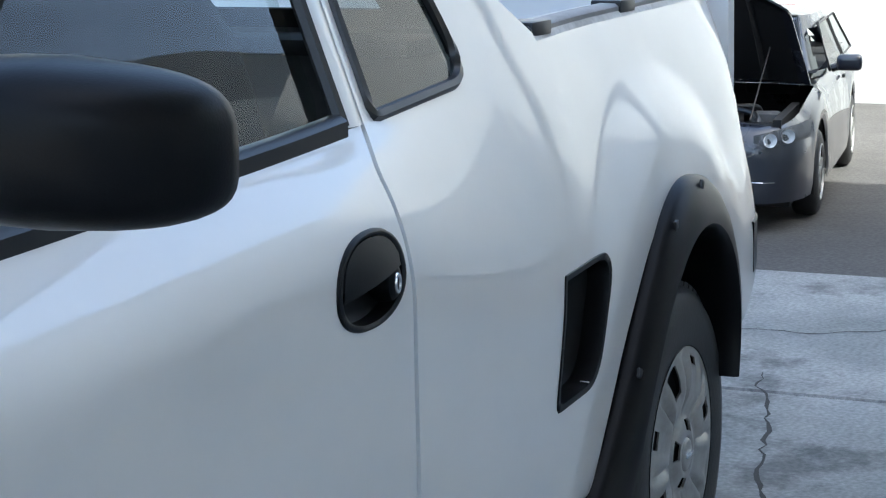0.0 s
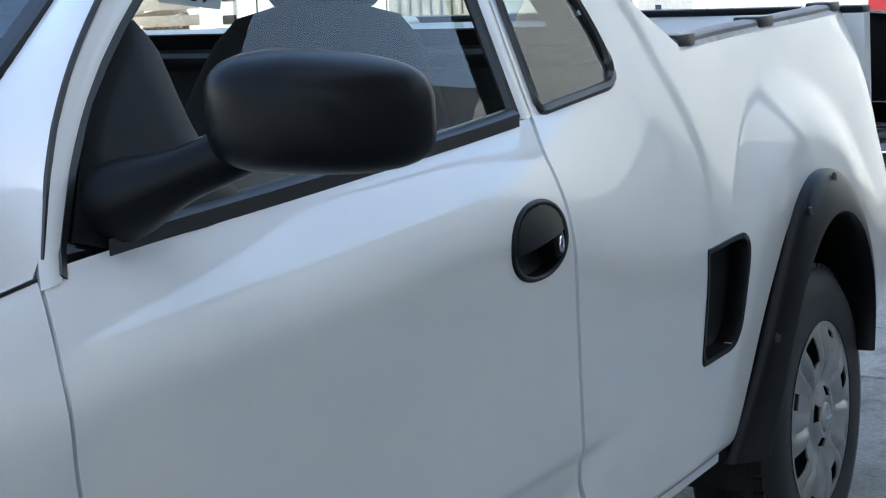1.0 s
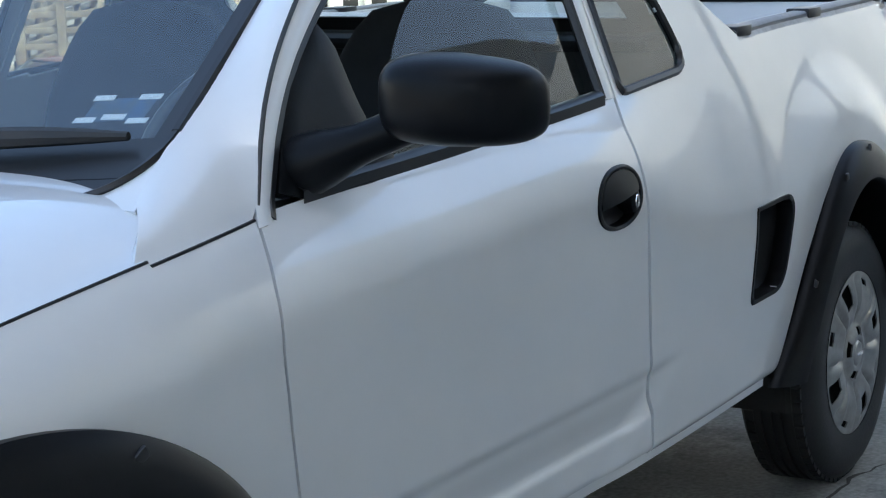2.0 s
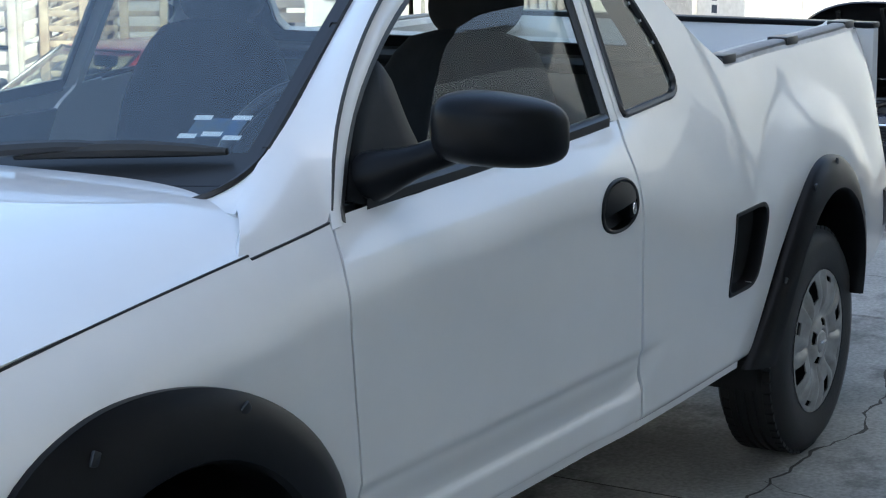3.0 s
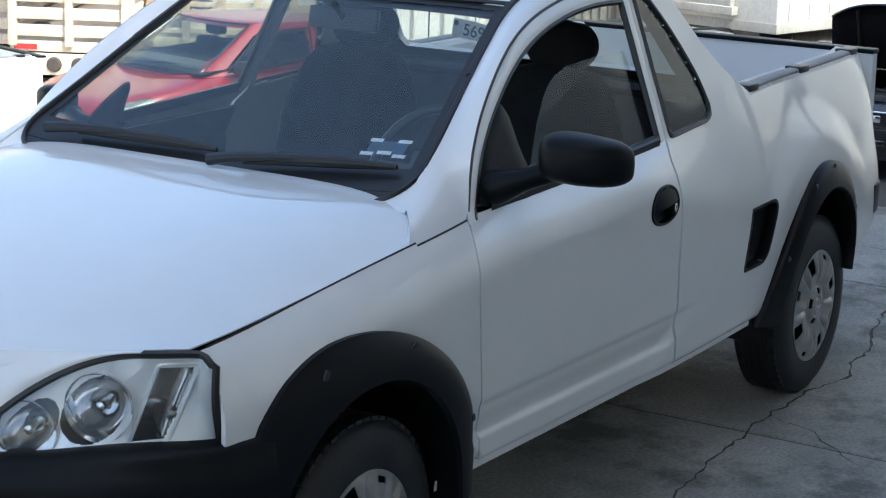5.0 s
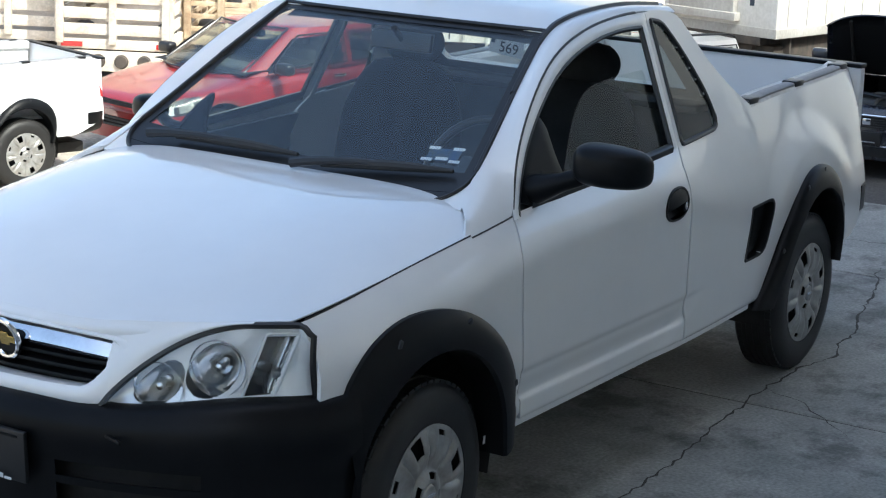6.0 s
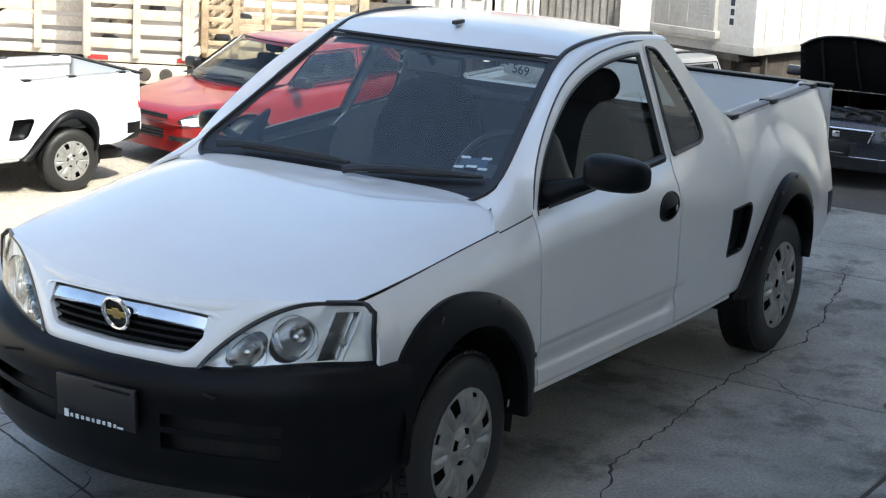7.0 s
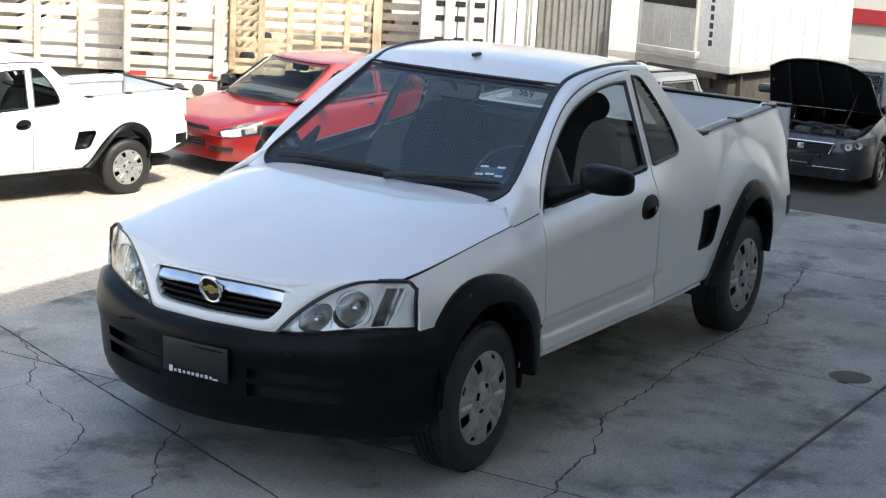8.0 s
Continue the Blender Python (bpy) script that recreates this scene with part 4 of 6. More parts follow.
    for u in (0, 1):
        part("screen_side_trim", tube([screen(u, v, 0.003) for v in np.linspace(0.17, 1, 24)], 0.009, 6), TRIM, car).parent = ws
        # body-coloured corner under the rounded foot of the glass
        turn = 1 if u == 0 else -1
        bend = lambda k, f: (u + turn * 0.10 * (1 - math.cos(k)) * (1 - f) - turn * 0.004 * f, 0.17 * (1 - math.sin(k)) * (1 - f) - 0.03 * f)
        corner = grid(lambda a, f: screen(*bend(a * math.pi / 2, f), 0.003), 16, 4)
        part("scuttle_corner", outward(corner, (1.5, 0, 0.8)), PAINT, car, thick=0.006)
        part("corner_trim", tube([screen(*bend(k, 0.0), 0.004) for k in np.linspace(0, math.pi / 2, 14)], 0.007, 6), TRIM, car).parent = ws
    # cowl and wipers
    def cowl(u, v):
        y = lerp(-0.60, 0.60, u)
        a = Vector((0.372 + 0.02 * (1 - (y / 0.68) ** 2) - 0.01, y, hood_z(0.37, y) - 0.016))
        b = screen((y + 0.612) / 1.224, 0.06, 0.002)
        return a.lerp(b, v) + Vector((0, 0, -0.008 * math.sin(math.pi * v)))
    part("cowl", grid(cowl, 24, 5), PLASTIC, car, "black plastic cowl under the windscreen")
    for y0, y1, z in ((-0.05, -0.50, 0.0), (0.50, 0.02, 0.0)):
        wp = thing_part("wiper", car)
        a = screen((y0 + 0.612) / 1.224, 0.09, 0.014)
        b = screen((y1 + 0.612) / 1.224, 0.145, 0.020)
        arm = [a + Vector((-0.02, 0, 0.012)), a.lerp(b, 0.12) + Vector((-0.014, 0, 0.018)), a.lerp(b, 0.45) + Vector((-0.006, 0, 0.02)), a.lerp(b, 0.62) + Vector((0, 0, 0.012))]
        part("wiper_arm", tube(resample(soften(arm, 2), 12), [lerp(0.015, 0.009, k / 11) for k in range(12)], 8), TRIM, wp)
        c = screen((y0 + 0.612 - 0.02 * (1 if y0 > y1 else -1)) / 1.224, 0.10, 0.010)
        blade = [c.lerp(b, t) + Vector((-0.004 * math.sin(math.pi * t), 0, 0.010 * math.sin(math.pi * t))) for t in np.linspace(0.15, 1.12, 16)]
        part("wiper_blade", tube(blade, [0.006 + 0.009 * math.sin(math.pi * k / 15) for k in range(16)], 8), RUBBER, wp)
    # papers on the glass
    st = part("screen_sticker", moved(slab([(-0.05, -0.026, 0), (0.05, -0.026, 0), (0.05, 0.026, 0), (-0.05, 0.026, 0)], (0, 0, 0.0006)), on_screen(screen, 0.108, 0.262)), BLUE_PAPER, car, "blue permit stickers inside the windscreen")
    st.parent = ws
    for dx, dy, w in ((-0.038, 0.027, 0.034), (0.038, 0.027, 0.036), (-0.045, -0.024, 0.034), (0.0, -0.018, 0.038), (0.043, -0.028, 0.034)):
        part("sticker_label", moved(slab([(dx - w / 2, dy - 0.006, 0.001), (dx + w / 2, dy - 0.006, 0.001), (dx + w / 2, dy + 0.006, 0.001), (dx - w / 2, dy + 0.006, 0.001)], (0, 0, 0.0006)), on_screen(screen, 0.108, 0.262)), PAPER, car).parent = st
    # cabin
    cabin(car)
    # load bed
    part("bed_floor", box(2.18, -0.62, 0.56, 3.60, 0.62, 0.585, 0.004), BEDWALL, car)
    bulk = [[Vector((2.165 + 0.012 * (abs(math.sin(y * 9)) > 0.6), y, z)) for z in np.linspace(0.585, 1.035, 6)] for y in np.linspace(-0.64, 0.64, 41)]
    part("bed_bulkhead", sheet(bulk), BEDWALL, car, "ribbed white bulkhead behind the cab", thick=0.01)
    tg = thing_part("tailgate", car)
    def gate(u, v):
        y = lerp(-0.655, 0.655, u)
        return Vector((3.655 - 0.03 * (y / 0.66) ** 2 - 0.02 * v, y, lerp(0.60, 1.044, v)))
    part("tailgate_skin", outward(grid(gate, 24, 10), (2, 0, .8)), PAINT, tg, thick=0.035)
    part("tailgate_cap", box(3.585, -0.645, 1.042, 3.66, 0.645, 1.059, 0.006), PLASTIC, tg)
    part("tailgate_handle", box(3.645, -0.09, 0.93, 3.668, 0.09, 0.98, 0.008), PLASTIC, tg)
    plan = [(3.40, 0.752), (3.50, 0.738), (3.58, 0.708), (3.64, 0.655), (3.668, 0.56), (3.678, 0.30), (3.68, 0.0)]
    plan = resample(soften([(x, y, 0) for x, y in plan] + [(x, -y, 0) for x, y in plan[-2::-1]], 1), 61)
    rb = []
    for p in plan:
        top = lerp(0.60, 0.62, smooth(0.55, 0.72, abs(p.y)))
        d = Vector((p.x - 3.0, p.y * 0.8, 0)).normalized()
        rb.append([Vector((p.x, p.y, z)) - d * o for z, o in ((top, 0.05), (top - 0.02, 0.0), (0.50, 0.0), (0.44, 0.03), (0.41, 0.10))])
    part("rear_bumper", outward(sheet(rb), (2, 0, .5)), PLASTIC, car, "black plastic rear bumper", thick=0.01)
    # underside
    part("floor_pan", box(-0.55, -0.60, 0.235, 3.45, 0.60, 0.33, 0.02), DARK, car)
    for hand in (-1, 1):
        sill = [[Vector((x, hand * (side(x, 0.40) - a), z)) for a, z in ((0.016, 0.37), (0.018, 0.345), (0.05, 0.325), (0.20, 0.32))] for x in np.linspace(0.30, 2.12, 24)]
        part("sill", sheet(sill), PAINT, car)
    part("engine_block", box(-0.45, -0.40, 0.25, 0.35, 0.40, 0.68, 0.03), DARK, car)
    part("scuttle", box(0.34, -0.60, 0.33, 0.44, 0.60, 0.90, 0.01), DARK, car)
    part("axle", tube([(REAR_AXLE, -0.66, 0.29), (REAR_AXLE, 0.66, 0.29)], 0.035, 10), DARK, car)
    part("drive_shaft", tube([(FRONT_AXLE, -0.66, 0.29), (FRONT_AXLE, 0.66, 0.29)], 0.03, 10), DARK, car)


def plate_print(holder, x, y, z):
    """Pale strip of print along the foot of a plate holder, as plain bars."""
    for k, (w, h, o) in enumerate(((0.020, 0.024, 0.004), (0.012, 0.011, 0), (0.014, 0.014, 0), (0.012, 0.011, 0), (0.016, 0.011, 0), (0.012, 0.011, 0), (0.016, 0.013, 0), (0.012, 0.011, 0), (0.015, 0.014, 0), (0.012, 0.011, 0), (0.026, 0.006, -0.003))):
        yy = 0.105 - 0.0205 * k + y
        part("print_bar", moved(box(-0.001, -w * 0.42, -h / 2, 0.001, w * 0.42, h / 2), pose(x, yy, z + o, 0, -4, 0)), PALE_INK, holder, smooth=False)


def on_screen(screen, u, v):
    """A frame on the inside of the windscreen: local x across, y up the glass."""
    p, a, b = screen(u, v, -0.006), screen(u + 0.02, v, -0.006), screen(u, v + 0.03, -0.006)
    ex = (p - a).normalized()
    ez = ex.cross((b - p).normalized()).normalized()
    ey = ez.cross(ex)
    m = Matrix((ex, ey, ez)).transposed().to_4x4()
    m.translation = p
    return m


def cabin(car):
    def dash(u, v):
        y = lerp(-0.64, 0.64, u)
        x = lerp(0.42, 0.80, v)
        hump = 0.05 * math.exp(-((y + 0.33) / 0.17) ** 2) * smooth(0.3, 0.75, v) + 0.03 * math.exp(-((y - 0.33) / 0.2) ** 2) * smooth(0.3, 0.8, v)
        return Vector((x, y, 0.935 + hump - 0.02 * v - 0.10 * smooth(0.85, 1.0, v)))
    db = thing_part("dashboard", car)
    part("dash_top", grid(dash, 48, 24), GREY_TRIM, db, "grey moulded dashboard")
    part("dash_face", grid(lambda u, v: Vector((lerp(0.80, 0.74, v), lerp(-0.64, 0.64, u), lerp(0.82, 0.45, v))), 12, 4), GREY_TRIM, db)
    wh = thing_part("steering_wheel", car)
    at = pose(0.97, -0.33, 0.925, 0, -62, 0)
    part("wheel_rim", moved(tube([(0.185 * math.cos(a), 0.185 * math.sin(a), 0) for a in np.linspace(0, 2 * math.pi, 40, endpoint=False)], 0.014, 10, closed=True), at), TRIM, wh)
    part("wheel_hub", moved(box(-0.06, -0.075, -0.03, 0.06, 0.075, 0.015, 0.02), at), TRIM, wh)
    for a in (90, -90, 200):
        part("wheel_spoke", moved(moved(box(0.05, -0.02, -0.01, 0.18, 0.02, 0.008, 0.006), Matrix.Rotation(radians(a), 4, "Z")), at), TRIM, wh)
    part("steering_column", tube([(0.97, -0.33, 0.92), (0.78, -0.33, 0.82)], 0.04, 10), TRIM, wh)
    for y in (-0.34, 0.34):
        s = thing_part("seat", car)
        part("seat_base", box(1.02, y - 0.245, 0.50, 1.52, y + 0.245, 0.66, 0.06, 4), FABRIC, s)

        def back(u, v):
            a = 2 * math.pi * u
            h = lerp(0.62, 1.17, v)
            w = 0.24 * (1 - 0.30 * smooth(0.55, 1.0, v))
            d = 0.075 * (1 - 0.35 * v)
            e = lambda t: math.copysign(abs(t) ** 0.6, t)
            k = math.sqrt(max(0.0, 1 - (2 * v - 1) ** 8))
            return Vector((1.50 + 0.22 * (h - 0.62) + d * e(math.cos(a)) * k, y + w * e(math.sin(a)) * k, h))
        part("seat_back", weld(grid(back, 32, 16)), FABRIC, s)

        def rest(u, v):
            a = 2 * math.pi * u
            k = math.sin(math.pi * v) ** 0.35
            e = lambda t: math.copysign(abs(t) ** 0.55, t)
            h = lerp(1.130, 1.280, v)
            return Vector((1.635 + 0.15 * (h - 1.13) + 0.05 * e(math.cos(a)) * k, y + 0.108 * e(math.sin(a)) * k, h))
        part("headrest", weld(grid(rest, 24, 14)), FABRIC, s, "black fabric headrest")
        for dy in (-0.05, 0.05):
            part("headrest_post", tube([(1.625, y + dy, 1.10), (1.64, y + dy, 1.20)], 0.006, 8), TRIM, s)
    part("cabin_floor", box(0.44, -0.66, 0.34, 2.1, 0.66, 0.38), GREY_TRIM, car)
    # cab back wall with its window
    bw = thing_part("cab_back", car)
    zb = 1.06
    back = lambda y, z: Vector((lerp(2.13, 1.835, max(0.0, (z - zb) / 0.33)), y, z))
    part("back_panel", grid(lambda u, v: back(lerp(-0.63, 0.63, u), lerp(0.38, zb, v)), 8, 6), GREY_TRIM, bw, thick=0.02)
    inn = [(-0.50, 1.085), (0.50, 1.085), (0.43, 1.36), (-0.43, 1.36)]
    outl = [(-0.655, 1.06), (0.655, 1.06), (0.50, 1.392), (-0.50, 1.392)]
    a = resample([back(y, z) for y, z in inn], 48, closed=True)
    b = resample([back(y, z) for y, z in outl], 48, closed=True)
    part("back_frame", ring(a, b, 3), PAINT, bw, thick=0.02)
    part("back_lining", ring([p + Vector((-0.016, 0, 0.003)) for p in a], [p + Vector((-0.016, 0, 0.0)) for p in b], 3), FABRIC, bw, "dark inner lining round the rear window", thick=0.004)
    part("parcel_shelf", box(1.96, -0.60, 1.03, 2.10, 0.60, 1.055, 0.01), FABRIC, bw)
    rg = part("back_glass", fan([back(y, z) + Vector((-0.006, 0, 0)) for y, z in inn]), SIDEGLASS, bw, "cab rear window")
    rg.visible_shadow = False
    # lot tag hanging inside the rear window
    m = Matrix.Translation(back(0.17, 1.175) + Vector((-0.035, 0, 0))) @ Matrix(((0, 0, -1, 0), (-1, 0, 0, 0), (0, 1, 0, 0), (0, 0, 0, 1))) @ pose(0, 0, 0, 0, 0, -7)
    tag = part("lot_tag", moved(slab([(-0.070, -0.029, 0), (0.070, -0.029, 0), (0.070, 0.029, 0), (-0.070, 0.029, 0)], (0, 0, -0.0006)), m), TAG_PAPER, bw, "white paper lot tag with number")
    words("tag_number", "569", 0.054, m @ Matrix.Translation((0.010, -0.003, 0.001)), INK, tag)
    part("tag_bar", moved(box(-0.066, 0.006, 0.0005, -0.050, 0.022, 0.0015), m), BLUE_PAPER, tag)
    # mirror inside
    part("rear_view_mirror", moved(box(-0.012, -0.11, -0.03, 0.012, 0.11, 0.03, 0.01), pose(1.03, 0.0, 1.30, 0, 10, 0)), TRIM, car)
    part("mirror_stalk", tube([(1.03, 0, 1.30), (0.98, 0, 1.345)], 0.01, 8), TRIM, car)


# ---------------------------------------------------------------- the yard's materials
CONCRETE = material("yard_concrete", (0.335, 0.33, 0.316), 0.72, dark=(0.135, 0.147, 0.14), scale=1.7, mix=0.45, grain=0.25, bump=0.35, bump_scale=45, rough_var=0.12, spread=0.06, stain=(0.42, 1.5, 0.53, 0.62))
ASPHALT = material("dusty_asphalt", (0.41, 0.365, 0.305), 0.9, dark=(0.31, 0.272, 0.225), scale=0.7, mix=0.5, grain=0.25, bump=0.4, bump_scale=30)
TAR = material("dark_asphalt", (0.075, 0.07, 0.065), 0.85, dark=(0.045, 0.042, 0.04), scale=1.6, mix=0.5, grain=0.3, bump=0.5, bump_scale=40)
CRACK = material("crack_dirt", (0.05, 0.047, 0.043), 0.95, grain=0.2)
IRON = material("cast_iron", (0.06, 0.058, 0.055), 0.7, metal=0.3, dark=(0.10, 0.08, 0.06), scale=12, bump=0.3)
SIDING = material("cream_siding", (0.78, 0.77, 0.72), 0.7, dark=(0.68, 0.67, 0.63), scale=1.2, spread=0.05)
RENDER_GREY = material("grey_render", (0.40, 0.40, 0.38), 0.85, dark=(0.30, 0.30, 0.28), scale=0.8, grain=0.12, bump=0.2, bump_scale=20)
WHITE_WALL = material("white_render", (0.66, 0.66, 0.63), 0.8, dark=(0.5, 0.5, 0.47), scale=0.5, grain=0.06)
RED_BAND = material("red_band_paint", (0.38, 0.03, 0.04), 0.6, dark=(0.3, 0.025, 0.03), scale=2)
RED_PAINT = material("red_car_paint", (0.23, 0.010, 0.010), 0.30, coat=1.0, dark=(0.19, 0.007, 0.007), scale=2, rough_var=0.04)
DARK_PAINT = material("dark_blue_car_paint", (0.016, 0.019, 0.030), 0.28, coat=1.0, dark=(0.012, 0.014, 0.02), scale=2, rough_var=0.05)
SILVER_PAINT = material("pale_car_paint", (0.70, 0.70, 0.69), 0.3, coat=0.8, dark=(0.62, 0.62, 0.60), scale=2)
TINTED = material("dark_window", (0.02, 0.024, 0.026), 0.04, coat=1.0, dark=(0.05, 0.055, 0.055), scale=3)
STAKE_PAINT = material("worn_white_slats", (0.62, 0.58, 0.52), 0.7, dark=(0.40, 0.31, 0.22), scale=4, mix=0.3, grain=0.15, bump=0.3, bump_scale=40, spread=0.08)
RUSTY = material("rusty_rail", (0.50, 0.42, 0.30), 0.8, dark=(0.24, 0.15, 0.09), scale=6, mix=0.5, grain=0.2, bump=0.3, spread=0.12)
BOX_WHITE = material("box_body_white", (0.66, 0.65, 0.63), 0.5, dark=(0.42, 0.40, 0.36), scale=1.6, mix=0.4, grain=0.08, bump_scale=20)
BOX_GREY = material("box_body_grey", (0.42, 0.41, 0.39), 0.55, dark=(0.28, 0.26, 0.23), scale=1.8, mix=0.4, grain=0.1, bump_scale=20)
CONTAINER_GREY = material("weathered_container_grey", (0.23, 0.22, 0.21), 0.6, dark=(0.12, 0.11, 0.10), scale=2.4, mix=0.45, grain=0.15, bump=0.2, bump_scale=24)
CHASSIS = material("chassis_grime", (0.035, 0.032, 0.030), 0.8, dark=(0.09, 0.07, 0.055), scale=6, mix=0.45, grain=0.2, bump=0.3)
ENGINE = material("engine_grime", (0.05, 0.05, 0.052), 0.5, metal=0.3, dark=(0.12, 0.12, 0.12), scale=20, mix=0.4, bump=0.2)


# ---------------------------------------------------------------- ground and walls
ground = part("ground", grid(lambda u, v: Vector((lerp(-400, 400, u), lerp(-400, 400, v), -0.008)), 8, 8), ASPHALT)
tagged(ground, "dusty sunlit yard ground with worn patches", "ground", kind="structure")
dark_lane = part("road", moved(box(5.86, -9.0, -0.0075, 30.0, 2.2, -0.0035), Matrix.Identity(4)), TAR)
tagged(dark_lane, "dark worn asphalt lane beyond the concrete", "road", kind="structure")

wall_far = part("wall_east", box(26, -30, 0, 26.6, 60, 9), WHITE_WALL)
tagged(wall_far, "far white rendered yard wall with red band", "wall", kind="structure")
part("band", box(25.95, 0, 2.9, 25.997, 60, 3.5), RED_BAND, wall_far)
# Set nearer than the far wall so its band fits the camera's view.
wall_end = part("wall_yard_end", box(11.3, -6.6, -0.008, 11.6, 1.9, 4.2), WHITE_WALL)
tagged(wall_end, "white rendered wall with a red painted band", "wall", kind="structure")
part("band", box(11.27, 1.0, 0.72, 11.297, 1.9, 0.86), RED_BAND, wall_end)
wall_n = part("wall_north", box(-30, 40, 0, 26, 40.5, 7), WHITE_WALL)
tagged(wall_n, "pale rendered wall closing the yard", "wall", kind="structure")
CANOPY = material("canopy_sheet", (0.46, 0.46, 0.45), 0.7, dark=(0.36, 0.36, 0.35), scale=2, grain=0.1)
house = part("wall_south", box(-22, -7.6, 0, 25.9, -6.62, 5.6), RENDER_GREY)
tagged(house, "grey building wall with cream siding beside the yard", "building", kind="structure")
for k in range(30):
    z = 0.9 + 0.14 * k
    b = slab([(-9.0, 0, z), (-9.0, 0.016, z), (-9.0, 0.010, z + 0.137), (-9.0, 0, z + 0.137)], (34.0, 0, 0))
    part("siding_board", moved(b, Matrix.Translation((0, -6.62, 0))), SIDING, house, smooth=False)
# Unseen canopy and posts, added to block sun and sky over the pickup.
canopy = part("ceiling", box(-6.0, -6.62, 5.0, 6.5, -1.62, 5.14, 0.01), CANOPY)
tagged(canopy, "unseen grey canopy added to shade the pickup", "canopy", kind="structure")
for x in (-5.9, 5.9):
    part("canopy_post", box(x - 0.06, -1.86, -0.008, x + 0.06, -1.74, 5.0, 0.004), BOX_GREY, canopy)


# ---------------------------------------------------------------- wheels and car bodies of the parked vehicles
def plain_wheel(parent, x, y, r, w, hand, spokes=5, mat=HUBCAP, name="wheel"):
    """Tyre, rim and spokes; the face looks outwards."""
    o = new(name)
    o.parent = parent
    o.matrix_basis = pose(x, hand * y, r, 0, 0, 180 if hand > 0 else 0)
    k = r / 0.30
    prof = [(0.19, 0.5), (0.235, 0.52), (0.272, 0.46), (0.29, 0.36), (0.2985, 0.22), (0.3, 0.0), (0.2985, -0.22), (0.29, -0.36), (0.272, -0.46), (0.235, -0.52), (0.19, -0.5)]
    part("tyre", lathe([(a * k, -b * w) for a, b in prof], 40), RUBBER, o)
    part("rim", lathe([(0.195 * k, -0.5 * w), (0.18 * k, -0.42 * w), (0.17 * k, -0.2 * w), (0.0001, -0.2 * w)], 32), DARK, o)
    cap = part("hub", lathe([(0.0001, -0.5 * w), (0.04 * k, -0.5 * w), (0.05 * k, -0.36 * w)], 20), mat, o)
    for s in range(spokes):
        b = box(-0.028 * k, -0.48 * w, 0.035 * k, 0.028 * k, -0.36 * w, 0.185 * k, 0.006)
        part("spoke", moved(b, Matrix.Rotation(2 * math.pi * s / spokes, 4, "Y")), mat, o)
    part("rim_lip", lathe([(0.178 * k, -0.46 * w), (0.186 * k, -0.53 * w), (0.196 * k, -0.53 * w), (0.198 * k, -0.45 * w)], 36), mat, o)
    return o


